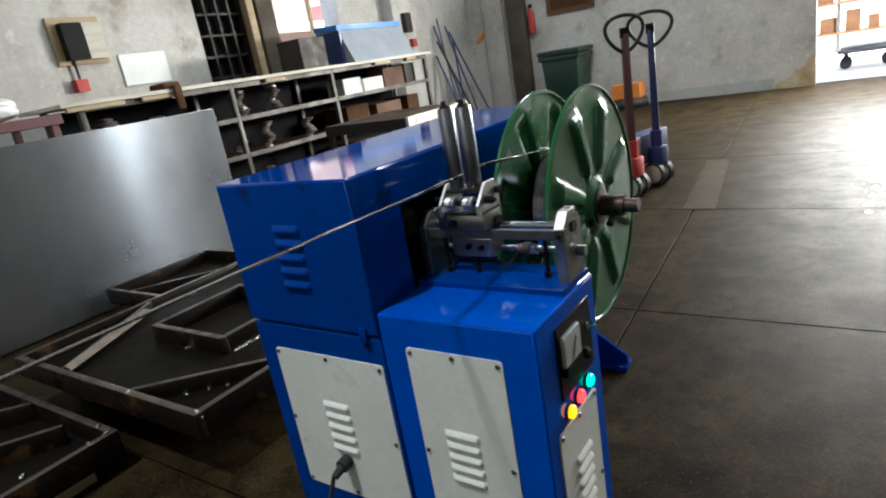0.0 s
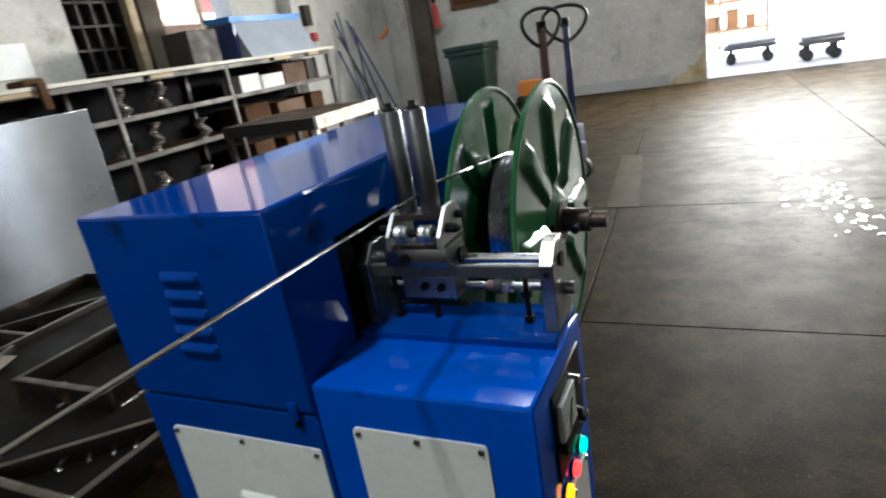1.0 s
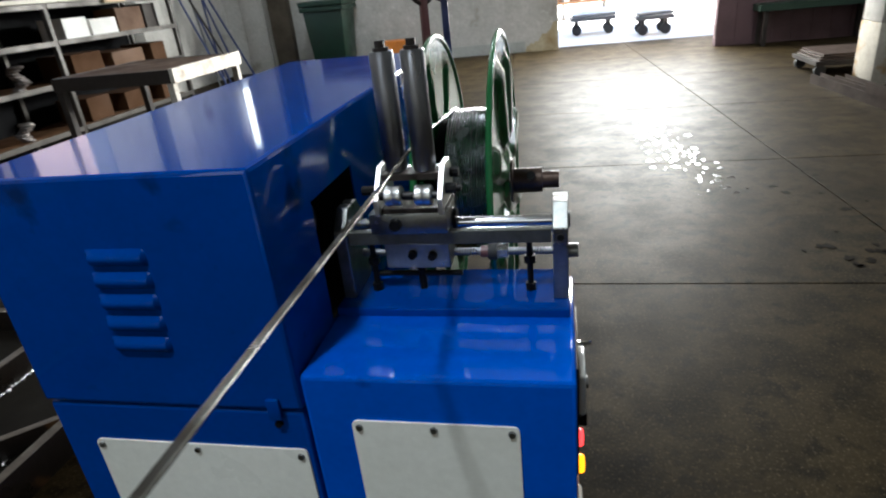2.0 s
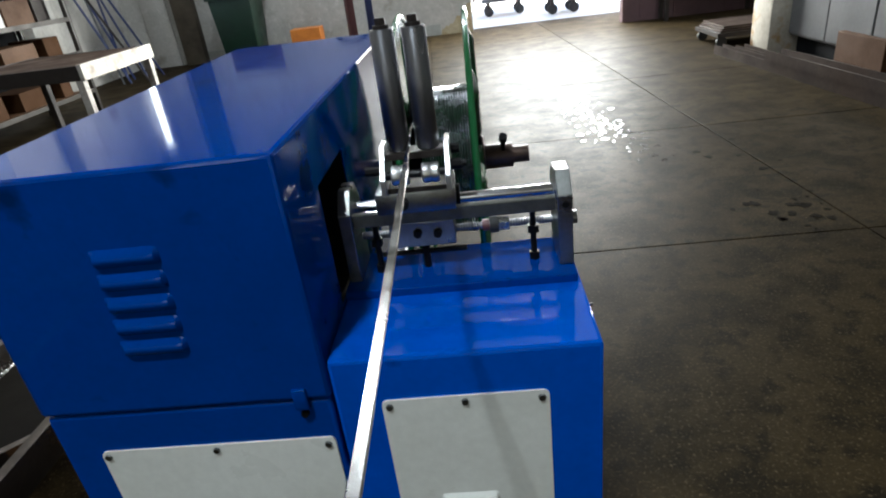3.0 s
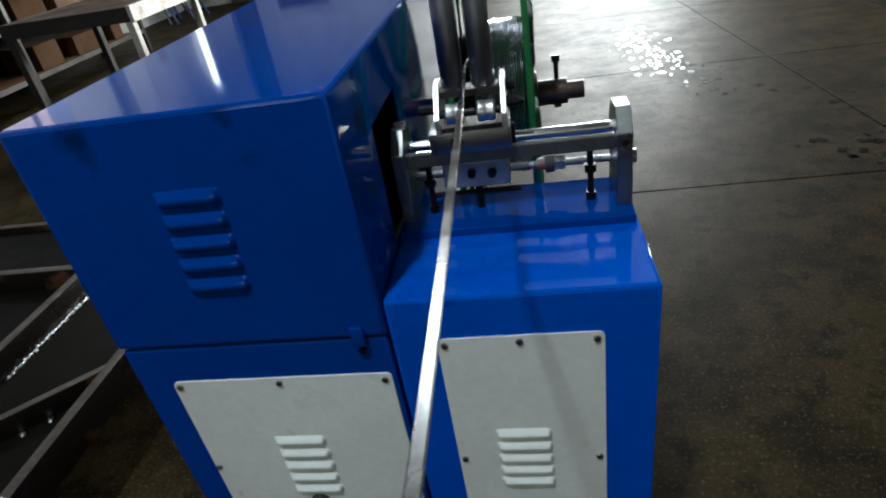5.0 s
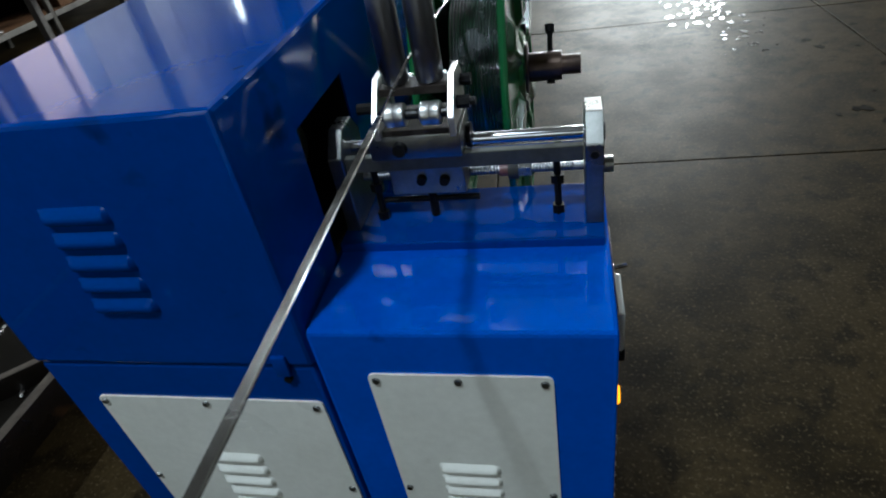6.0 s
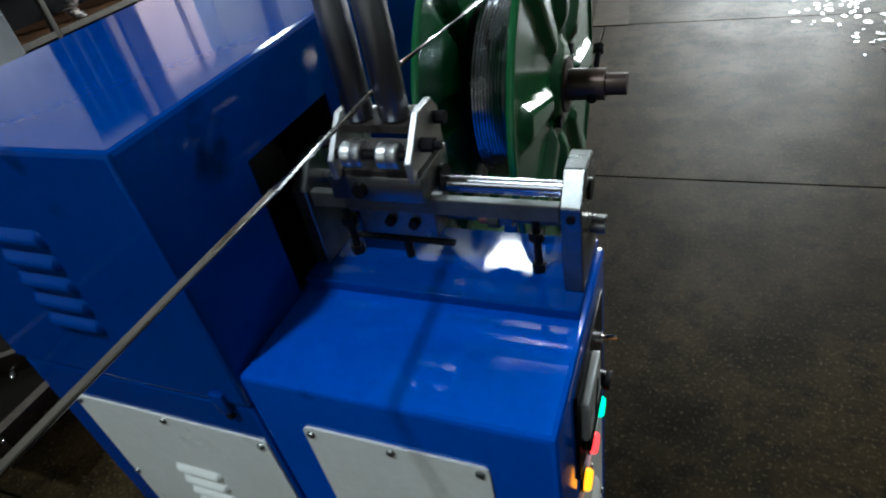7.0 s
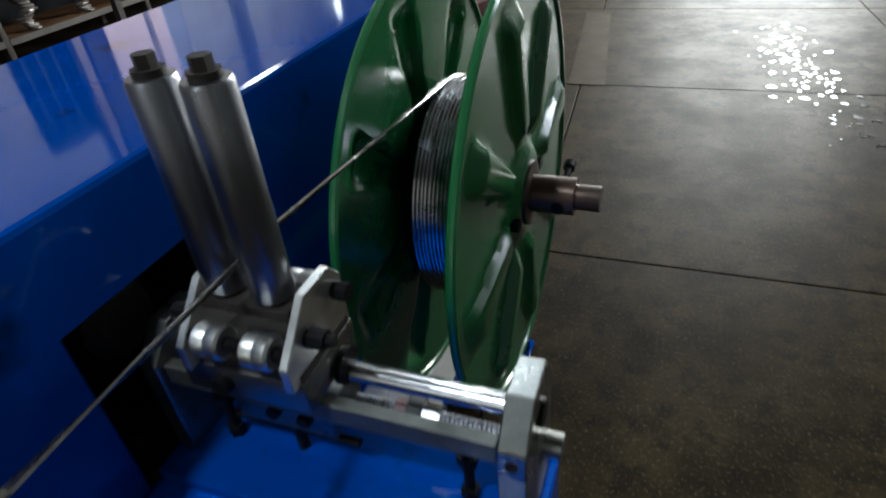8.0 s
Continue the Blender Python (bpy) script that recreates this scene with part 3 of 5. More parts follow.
cover(-0.534, -0.308, 0.100, 0.641, [(-0.524, 0.630), (-0.421, 0.631), (-0.318, 0.630), (-0.525, 0.395), (-0.318, 0.395), (-0.524, 0.11), (-0.421, 0.11), (-0.318, 0.11)], [(-0.472, -0.386, 0.451 - 0.0275 * i) for i in range(5)])
cover(1.145, 1.340, 0.080, 0.462, [(1.155, 0.452), (1.243, 0.452), (1.330, 0.452), (1.155, 0.25), (1.33, 0.25), (1.155, 0.09), (1.33, 0.09)], [(1.203, 1.285, 0.36 - 0.030 * i) for i in range(6)], "x", BX1)
cover(1.60, 2.04, 0.08, 0.44, [(1.61, 0.43), (1.82, 0.43), (2.03, 0.43), (1.61, 0.09), (2.03, 0.09)], [(1.76, 1.88, 0.33 - 0.03 * i) for i in range(4)], "x", X1)

# latch of the hood, wire notch at its corner
bm = bmesh.new()
block(bm, -0.651, -0.631, YF - 0.010, YF - 0.003, 0.640, 0.675, 0.003)
latch = part("latch", bm, BLUE, hood, "small blue latch tab with a dark bolt")
rodpart("bolt", (-0.641, YF + 0.001, 0.630), (-0.641, YF - 0.006, 0.630), 0.0055, BLACK, machine, "dark bolt of the latch", 10)

# feet and outrigger
bm = bmesh.new()
prism(bm, [(X1 - 0.005, 0.02), (-0.455, 0.02), (-0.455, 0.05), (X1 - 0.005, 0.16)], "y", 2.195, 2.207)
block(bm, X1 - 0.005, -0.45, 2.16, 2.235, 0.0, 0.02, 0.002)
block(bm, X1 - 0.06, X1 - 0.003, 2.15, 2.24, 0.0, 0.05, 0.002)
part("outrigger_foot", bm, BLUE, machine, "blue gusseted foot on the floor")

# mains plug and lead
bm = bmesh.new()
rod(bm, (-0.790, YF - 0.002, 0.296), (-0.790, YF - 0.030, 0.292), 0.017, 16)
rod(bm, (-0.790, YF - 0.028, 0.292), (-0.793, YF - 0.055, 0.280), 0.012, 14, 0.009)
plug = part("plug", bm, RUBBER, machine, "black mains inlet plug")
bm = bmesh.new()
lead = []
for k in range(17):
    u = k / 16
    lead.append((-0.793 - 0.07 * u - 0.05 * u * u, YF - 0.055 - 0.05 * math.sin(math.pi * u * 0.8) - 0.02 * u, 0.280 * (1 - u) ** 1.5 + 0.007))
for k in range(10):
    lead.append((-0.92 - 0.06 * k, 1.0 - 0.06 * k + 0.02 * math.sin(k), 0.007))
tube(bm, lead, 0.0055, 8)
part("lead", bm, RUBBER, plug)

# control panel on the bench's east side
panel = boxpart("control_panel", (BX1 - 0.001, BX1 + 0.004, 1.178, 1.348, 0.522, 0.675), BLACK, machine, "black control panel with meter and lit buttons", 0.0015)
boxpart("meter", (BX1 + 0.004, BX1 + 0.014, 1.188, 1.268, 0.577, 0.654), METER_FACE, panel, "square glass-fronted meter", 0.003)
boxpart("meter_hood", (BX1 + 0.004, BX1 + 0.0152, 1.188, 1.268, 0.570, 0.592), BLACK, panel)
rodpart("needle", (BX1 + 0.0148, 1.222, 0.594), (BX1 + 0.0148, 1.242, 0.636), 0.0008, BLACK, panel, "", 6)
rodpart("toggle", (BX1 + 0.003, 1.318, 0.620), (BX1 + 0.027, 1.318, 0.627), 0.0032, CHROME, panel, "", 10)
rodpart("toggle_collar", (BX1 + 0.003, 1.318, 0.620), (BX1 + 0.009, 1.318, 0.620), 0.008, CHROME, panel, "", 14)
bm = bmesh.new()
rod(bm, (BX1 + 0.003, 1.298, 0.566), (BX1 + 0.015, 1.298, 0.566), 0.014, 20, 0.012)
block(bm, BX1 + 0.013, BX1 + 0.021, 1.285, 1.311, 0.562, 0.570, 0.001)
part("knob", bm, BLACK, panel)


def button(y, z, lens, label):
    b = rodpart("button_bezel", (BX1 + 0.001, y, z), (BX1 + 0.004, y, z), 0.0165, BLACK, machine, label, 20)
    bm = bmesh.new()
    lathe(bm, [(0.003, 0.0140), (0.009, 0.0140), (0.012, 0.0115), (0.013, 0.0)], (BX1, y, z), seg=20)
    part("lens", bm, lens, b, label)


button(1.308, 0.497, LAMP_GREEN, "lit green push button")
button(1.254, 0.491, LAMP_RED, "lit red push button")
button(1.204, 0.485, LAMP_AMBER, "lit amber push button")

# ---- traverse guide on the bench ----
guide = thing("traverse_guide", (-0.43, 1.32, BENCH + 0.014), "machined steel traverse guide bolted to the blue bench", "wire guide")
ZB = BENCH + 0.014


def end_plate(x0, x1):
    bm = bmesh.new()
    prism(bm, [(1.287, ZB), (1.375, ZB), (1.375, 0.840), (1.355, 0.866), (1.316, 0.866), (1.287, 0.836)], "x", x0, x1)
    bmesh.ops.bevel(bm, geom=bm.edges[:], offset=0.0012, segments=1, affect="EDGES")
    return part("end_plate", bm, ZINC, guide, "thick zinc-plated end plate", smooth=False)


end_plate(-0.592, -0.573)
plate_e = end_plate(-0.265, -0.243)
rodpart("bearing_cap", (-0.245, 1.335, 0.830), (-0.240, 1.335, 0.830), 0.012, BLACK, plate_e)
rodpart("shaft_head", (-0.250, 1.352, 0.772), (-0.228, 1.352, 0.772), 0.011, ZINC, plate_e)
rodpart("set_screw", (-0.254, 1.2885, 0.822), (-0.254, 1.2855, 0.822), 0.005, BLACK, plate_e, "", 12)
rodpart("guide_rod", (-0.574, 1.335, 0.830), (-0.266, 1.335, 0.830), 0.0085, CHROME, guide, "polished round guide rod")
rodpart("guide_rod", (-0.574, 1.358, 0.808), (-0.266, 1.358, 0.808), 0.0065, CHROME, guide)
# scuffed zinc, darkened so the bar's shadow is part of its colour
boxpart("front_bar", (-0.573, -0.267, 1.294, 1.306, 0.811, 0.832), mat("shaded_scuffed_zinc", (0.13, 0.135, 0.122), (0.06, 0.06, 0.055), rough=0.42, metal=0.75, big=16, small=90, amount=0.8, bump=0.15), guide, "flat steel bar with scuffed zinc, darkened for its shade", 0.0015)
bm = bmesh.new()
rod(bm, (-0.574, 1.352, 0.772), (-0.266, 1.352, 0.772), 0.0058, 14)
for k in range(70):
    ring(bm, (-0.57 + k * 0.0042, 1.352, 0.772), (1, 0, 0), 0.0058, 0.0010, 14, 4)
part("lead_screw", bm, ROLLER, guide, "threaded traverse screw")
bm = bmesh.new()
rod(bm, (-0.352, 1.352, 0.772), (-0.335, 1.352, 0.772), 0.012, 6)
part("lock_nut", bm, ZINC, guide)
rodpart("stop_ring", (-0.366, 1.352, 0.772), (-0.352, 1.352, 0.772), 0.014, RUBBER, guide)
rodpart("stop_ring", (-0.378, 1.352, 0.772), (-0.3665, 1.352, 0.772), 0.0095, DARK_RED, guide, "small red ring on the traverse screw")
rodpart("clamp_bar", (-0.540, 1.322, 0.750), (-0.405, 1.322, 0.750), 0.0045, BLACK, guide, "thin black clamp bar", 10)
rodpart("clamp_stud", (-0.470, 1.322, ZB - 0.001), (-0.470, 1.322, 0.768), 0.006, BLACK, guide, "", 10)
for bx in (-0.300, -0.545):
    bm = bmesh.new()
    rod(bm, (bx, 1.318, ZB - 0.001), (bx, 1.318, ZB + 0.012), 0.0085, 6)
    rod(bm, (bx, 1.318, ZB + 0.010), (bx, 1.318, ZB + 0.088), 0.0048, 10)
    rod(bm, (bx, 1.318, ZB + 0.046), (bx, 1.318, ZB + 0.058), 0.0095, 6)
    part("hold_down_bolt", bm, BLACK, guide, "black hold-down bolt")

# the carriage that travels on the rods
carriage = part("carriage", (lambda b: (block(b, -0.530, -0.413, 1.281, 1.362, 0.834, 0.866, 0.0015), b)[1])(bmesh.new()), ZINC, guide, "scuffed steel carriage block with rollers")
boxpart("lower_block", (-0.522, -0.420, 1.310, 1.362, 0.764, 0.806), ZINC, carriage, "", 0.002)
rodpart("bush", (-0.4135, 1.335, 0.836), (-0.4075, 1.335, 0.836), 0.0165, BLACK, carriage, "black bush round the rod")
rodpart("bush", (-0.536, 1.335, 0.836), (-0.5295, 1.335, 0.836), 0.0165, BLACK, carriage)
for bx, bz, r in ((-0.490, 0.850, 0.010), (-0.478, 0.788, 0.0075), (-0.447, 0.786, 0.0075)):
    bm = bmesh.new()
    yy = 1.282 if bz > 0.8 else 1.311
    rod(bm, (bx, yy, bz), (bx, yy - 0.009, bz), r, 14, r * 0.85)
    part("cap_screw", bm, BLACK, carriage)
boxpart("bracket_base", (-0.518, -0.414, 1.283, 1.358, 0.864, 0.873), DARK_STEEL, carriage, "", 0.001)
for x0 in (-0.5165, -0.4225):
    bm = bmesh.new()
    prism(bm, [(1.272, 0.866), (1.362, 0.866), (1.362, 0.914), (1.348, 0.930), (1.312, 0.930), (1.272, 0.890)], "x", x0, x0 + 0.0075)
    bmesh.ops.bevel(bm, geom=bm.edges[:], offset=0.0008, segments=1, affect="EDGES")
    part("cheek_plate", bm, TURNED, carriage, "bright chamfered cheek plate", smooth=False)
for yy, zz, rr in ((1.284, 0.893, 0.0145), (1.350, 0.908, 0.0105)):
    rodpart("spindle", (-0.510, yy, zz), (-0.421, yy, zz), 0.006, BLACK, carriage, "", 12)
    for xx in (-0.500, -0.456):
        bm = bmesh.new()
        lathe(bm, [(0, 0.0), (0, rr - 0.002), (0.002, rr), (0.010, rr), (0.0125, rr - 0.001), (0.015, rr), (0.023, rr), (0.025, rr - 0.002), (0.025, 0.0)], (xx, yy, zz), seg=24)
        part("small_roller", bm, TURNED, carriage, "small bright grooved guide roller")
boxpart("roller_base", (-0.508, -0.424, 1.300, 1.336, 0.910, 0.920), DARK_STEEL, carriage, "", 0.001)
for xx in (-0.4885, -0.4455):
    bm = bmesh.new()
    lathe(bm, [(0.922, 0.0), (0.922, 0.0155), (0.925, 0.0168), (1.086, 0.0168), (1.089, 0.0155), (1.089, 0.009), (1.0895, 0.0)], (xx, 1.317, 0), axis="z", seg=32)
    up = part("tall_roller", bm, ROLLER, carriage, "tall upright ground-steel roller")
    bm = bmesh.new()
    rod(bm, (xx, 1.317, 1.088), (xx, 1.317, 1.094), 0.011, 20)
    rod(bm, (xx, 1.317, 1.094), (xx, 1.317, 1.103), 0.0075, 6)
    part("spindle_nut", bm, DARK_STEEL, carriage, "dark oily nut on the roller")
rodpart("spindle_nut", (-0.415, 1.350, 0.905), (-0.402, 1.350, 0.905), 0.008, BLACK, carriage, "black nut on the cheek plate", 8)
bm = bmesh.new()
rod(bm, (-0.415, 1.305, 0.895), (-0.399, 1.305, 0.895), 0.0085, 8)
rod(bm, (-0.400, 1.305, 0.895), (-0.392, 1.305, 0.895), 0.005, 10)
part("spindle_nut", bm, BLACK, carriage, "black nut on the cheek plate")
bm = bmesh.new()
rod(bm, (-0.517, 1.305, 0.895), (-0.541, 1.305, 0.895), 0.0075, 8)
part("spindle_nut", bm, BLACK, carriage)

# ---- the reel ----
RC, RR = Vector((-0.452, 1.827, 0.731)), 0.332
reel = thing("cable_reel", RC, "green pressed-steel reel wound with bright steel wire, turning on its shaft", "cable reel")
RIBS, XL, XR = 8, -0.519, -0.380


def flange(x, out, label):
    """A pressed disc with radial ribs that bulge outwards, and a rolled rim."""
    bm = bmesh.new()
    nr, na = 30, 192

    def lift(r, a):
        k = a * RIBS / (2 * math.pi)
        off = abs(k - round(k)) * 2 * math.pi / RIBS * r  # metres from the rib's middle line
        half = 0.015 + 0.075 * (r - 0.10)
        w = min(1.0, max(0.0, (half + 0.010 - off) / 0.017))
        w = w * w * (3 - 2 * w)
        e = min(1.0, max(0.0, (r - 0.085) / 0.035)) * min(1.0, max(0.0, (0.298 - r) / 0.03))
        dish = 0.012 * min(1.0, max(0.0, (0.085 - r) / 0.02))
        return 0.015 * w * e + dish

    sides = []
    for shift in (0.0, 0.0022):
        rows = []
        for i in range(nr + 1):
            r = 0.03 + (RR - 0.006 - 0.03) * i / nr
            rows.append([bm.verts.new((x + out * (lift(r, 2 * math.pi * j / na) + shift), RC.y + r * math.cos(2 * math.pi * j / na), RC.z + r * math.sin(2 * math.pi * j / na))) for j in range(na)])
        for i in range(nr):
            for j in range(na):
                bm.faces.new((rows[i][j], rows[i + 1][j], rows[i + 1][(j + 1) % na], rows[i][(j + 1) % na]))
        sides.append(rows)
    bmesh.ops.recalc_face_normals(bm, faces=bm.faces)
    f = part("flange", bm, GREEN, reel, label)
    bm = bmesh.new()
    ring(bm, (x + out * 0.001, RC.y, RC.z), (1, 0, 0), RR - 0.006, 0.0065, 96, 10)
    part("rolled_rim", bm, GREEN, f)
    return f


flange(XL, -1, "green flange with pressed radial ribs")
outer = flange(XR, 1, "green flange with pressed radial ribs and chipped paint")
bm = bmesh.new()
lathe(bm, [(XL - RC.x, 0.11), (XR - RC.x, 0.11)], RC, seg=64)
part("drum", bm, GREEN, reel)
bm = bmesh.new()
rngw = random.Random(3)
x = -0.490
while x < XR - 0.003:
    ring(bm, (x, RC.y + rngw.uniform(-0.0004, 0.0004), RC.z), (1, 0, 0), 0.1675 + rngw.uniform(-0.0014, 0.0012), 0.0029, 96, 8)
    x += 0.0056
tagged(part("winding", bm, WOUND, reel, "bright steel wire wound in close turns"), kind="stuff")
# black core: the shadow between the flanges is painted on it
bm = bmesh.new()
lathe(bm, [(XL - RC.x + 0.002, 0.148), (-0.494 - RC.x, 0.148), (-0.493 - RC.x, 0.1655), (XR - RC.x - 0.002, 0.1655)], RC, seg=64)
part("winding_core", bm, VOID, reel)
bm = bmesh.new()
lathe(bm, [(XR - RC.x + 0.010, 0.032), (XR - RC.x + 0.010, 0.050), (XR - RC.x + 0.018, 0.050), (XR - RC.x + 0.020, 0.030)], RC, seg=40)
part("hub_plate", bm, RUST, reel, "brown rusty hub plate")
collar = rodpart("collar", (XR + 0.015, RC.y, RC.z), (XR + 0.084, RC.y, RC.z), 0.0285, RUST, reel, "brown oiled clamping collar", 28)
rodpart("shaft", (-0.66, RC.y, RC.z), (-0.259, RC.y, RC.z), 0.0195, RUST, reel, "brown steel shaft end", 24)
bm = bmesh.new()
rod(bm, (XR + 0.062, RC.y, RC.z + 0.026), (XR + 0.062, RC.y, RC.z + 0.068), 0.0055, 12)
rod(bm, (XR + 0.062, RC.y, RC.z + 0.066), (XR + 0.062, RC.y, RC.z + 0.080), 0.0095, 14)
part("clamp_bolt", bm, BLACK, collar, "black clamp bolt")
bm = bmesh.new()
rod(bm, (XR + 0.062, RC.y, RC.z - 0.026), (XR + 0.062, RC.y, RC.z - 0.034), 0.0095, 6)
part("clamp_nut", bm, BLACK, collar)
# solid black discs that paint the dark of two drive holes
for k in range(2):
    a = radians(270 + 180 * k)
    bm = bmesh.new()
    rod(bm, (XR + 0.001, RC.y + 0.075 * math.cos(a), RC.z + 0.075 * math.sin(a)), (XR + 0.0155, RC.y + 0.075 * math.cos(a), RC.z + 0.075 * math.sin(a)), 0.011, 14)
    part("drive_hole", bm, VOID, outer, "black disc standing in for a shaded drive hole")

# ---- the strip that runs to the reel ----
strip = thing("steel_strip", (-0.4687, 1.317, 0.9472), "thin bright flat steel strip running through the guide to the reel", "wire")


def ribbon(pts, width, thick, twist):
    """A flat strip along points; twist gives the turn of its flat side in degrees at each."""
    bm = bmesh.new()
    rings = []
    for i, p in enumerate(pts):
        d = (pts[min(i + 1, len(pts) - 1)] - pts[max(i - 1, 0)]).normalized()
        side = d.cross(Vector((0, 0, 1))).normalized()
        up = side.cross(d)
        a = radians(twist[i])
        s, u = side * math.cos(a) + up * math.sin(a), up * math.cos(a) - side * math.sin(a)
        rings.append([bm.verts.new(p + s * w * width / 2 + u * h * thick / 2) for w, h in ((-1, -0.4), (-0.8, -1), (0.8, -1), (1, -0.4), (1, 0.4), (0.8, 1), (-0.8, 1), (-1, 0.4))])
    for r0, r1 in zip(rings, rings[1:]):
        for j in range(8):
            bm.faces.new((r0[j], r0[(j + 1) % 8], r1[(j + 1) % 8], r1[j]))
    bm.faces.new(rings[0][::-1])
    bm.faces.new(rings[-1])
    bmesh.ops.recalc_face_normals(bm, faces=bm.faces)
    return bm


B = Vector((-0.4610, 1.352, 0.9550))
run = []
for k in range(46):
    y = 1.317 - k * 0.10
    s = (1.317 - y)
    run.append(Vector((-0.4687 + 0.0526 * s - 0.0156 * s * s, y, 0.9472 + 0.0401 * s - 0.0169 * s * s)))
run.reverse()
# tangent on top of the winding
rw = 0.1710
dy, dz = B.y - RC.y, B.z - RC.z
dist, base = math.hypot(dy, dz), math.atan2(dz, dy)
ang = base - math.acos(rw / dist)
to = [Vector((-0.490, RC.y + rw * math.cos(ang), RC.z + rw * math.sin(ang)))]
for k in range(1, 10):
    a = ang - radians(6 * k)
    to.append(Vector((-0.490 + 0.0006 * k, RC.y + rw * math.cos(a), RC.z + rw * math.sin(a))))
between = [B.lerp(to[0], k / 8) for k in range(8)]
pts = run + [B] + between[1:] + to
turns = [6 * math.sin((p.y - 0.68) * 2.1) if p.y < 1.2 else (62 if p.y < 1.4 else 62 * max(0.0, 1 - (p.y - 1.4) / 0.3)) for p in pts]
cutoff = len(run) + 1
incoming = part("incoming_run", ribbon(pts[:cutoff], 0.0078, 0.0030, turns[:cutoff]), WIRE, strip)
part("outgoing_run", ribbon(pts[cutoff - 1:], 0.0078, 0.0030, turns[cutoff - 1:]), WIRE, strip)

# ---- welded steel frames on the floor ----
def angle_bar(a, b, w, h, z, parent, name="rim_bar", material=None):
    """A flat upright bar with a turned-in top edge, from a to b in plan."""
    a, b = Vector((*a, 0)), Vector((*b, 0))
    d = b - a
    m = Matrix.Translation((*((a + b) / 2).xy, z)) @ Matrix.Rotation(math.atan2(d.y, d.x), 4, "Z")
    bm = bmesh.new()
    L = d.length / 2
    block(bm, -L, L, -w / 2, w / 2, 0, h, 0.002)
    bmesh.ops.transform(bm, matrix=m, verts=bm.verts)
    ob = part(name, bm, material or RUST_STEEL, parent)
    ob.data.materials.append(LIT_TOP)
    # upward faces take the paler steel, a painted highlight along the bar
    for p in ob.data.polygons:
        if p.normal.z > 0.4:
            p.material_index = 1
    return ob


def weld_spots(parent, spots):
    r = random.Random(5)
    for x, y, z in spots:
        bm = bmesh.new()
        bmesh.ops.create_icosphere(bm, subdivisions=2, radius=0.009, matrix=pose(x, y, z, 0, 0, r.uniform(0, 180)) @ Matrix.Diagonal((1.9, 0.9, 0.7, 1)))
        part("weld", bm, WELD, parent)


def steel_frame(x0, x1, y0, y1, z0, h, bars, label, deep=True, skirt=0.0):
    """Four rim bars round a plate at z0; the rim may reach lower than its plate."""
    f = thing("welded_frame", ((x0 + x1) / 2, (y0 + y1) / 2, 0), label, "welded frame", "welded frames on the floor")
    w = 0.028
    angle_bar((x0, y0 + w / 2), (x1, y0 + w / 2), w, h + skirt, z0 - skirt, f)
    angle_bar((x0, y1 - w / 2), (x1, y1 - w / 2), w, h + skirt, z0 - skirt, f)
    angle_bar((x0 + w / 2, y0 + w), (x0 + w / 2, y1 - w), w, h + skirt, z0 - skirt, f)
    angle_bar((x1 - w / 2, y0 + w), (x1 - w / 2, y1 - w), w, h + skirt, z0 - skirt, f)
    if deep:
        boxpart("base_plate", (x0 + 0.004, x1 - 0.004, y0 + 0.004, y1 - 0.004, z0 - 0.012, z0 + 0.004), PLATE, f, "dark steel plate", 0.002)
    for a, b in bars:
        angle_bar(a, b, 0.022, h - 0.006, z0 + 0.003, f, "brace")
    return f


big = steel_frame(-2.79, -1.455, 1.103, 2.37, 0.206, 0.064, [((-1.885, 1.135), (-1.478, 1.508)), ((-2.40, 1.135), (-2.76, 1.73))], "large rusty welded steel frame lying on wooden blocks", skirt=0.026)
bm = bmesh.new()
prism(bm, [(-2.378, 1.133), (-1.905, 1.133), (-1.485, 1.522), (-1.485, 2.34), (-2.76, 2.34), (-2.76, 1.77)], "z", 0.238, 0.244)
part("top_plate", bm, PLATE, big, "dark steel plate")
weld_spots(big, [(-1.58, 1.387, 0.214), (-1.625, 1.343, 0.214), (-1.675, 1.297, 0.214), (-1.735, 1.242, 0.214), (-1.875, 1.118, 0.271), (-1.475, 1.122, 0.271), (-1.468, 1.125, 0.25), (-2.02, 1.455, 0.248), (-2.16, 1.56, 0.248), (-1.99, 1.50, 0.248), (-1.90, 1.90, 0.248)])
bm = bmesh.new()
prism(bm, [(-2.32, 1.13), (-2.39, 1.14), (-2.66, 1.64), (-2.59, 1.65)], "z", 0.2705, 0.2765)
tagged(part("pale_strip", bm, mat("dusty_strip", (0.20, 0.16, 0.125), (0.11, 0.085, 0.065), rough=0.6, big=9, small=60, amount=0.8, bump=0.2)), "pale dusty strip lying across the steel frame", "strip")
rngf = random.Random(9)
bm = bmesh.new()
for k in range(26):
    u = k / 25
    bmesh.ops.create_icosphere(bm, subdivisions=1, radius=0.008, matrix=pose(-1.772 + 0.003 * rngf.uniform(-1, 1), 1.50 + 0.43 * u, 0.247) @ Matrix.Diagonal((0.8, 1.5, 0.7, 1)))
tagged(part("weld_bead", bm, WELD, big, "long bright weld bead"), kind="stuff")
steel_frame(-2.275, -1.778, 1.460, 1.940, 0.2435, 0.072, [], "small rusty square frame welded on a steel plate", deep=False)
near = steel_frame(-3.1, -1.875, -0.35, 1.045, 0.075, 0.085, [((-2.15, 0.98), (-2.75, 0.1)), ((-2.5, 1.02), (-3.08, 0.4))], "rusty welded steel frame lying on the floor")
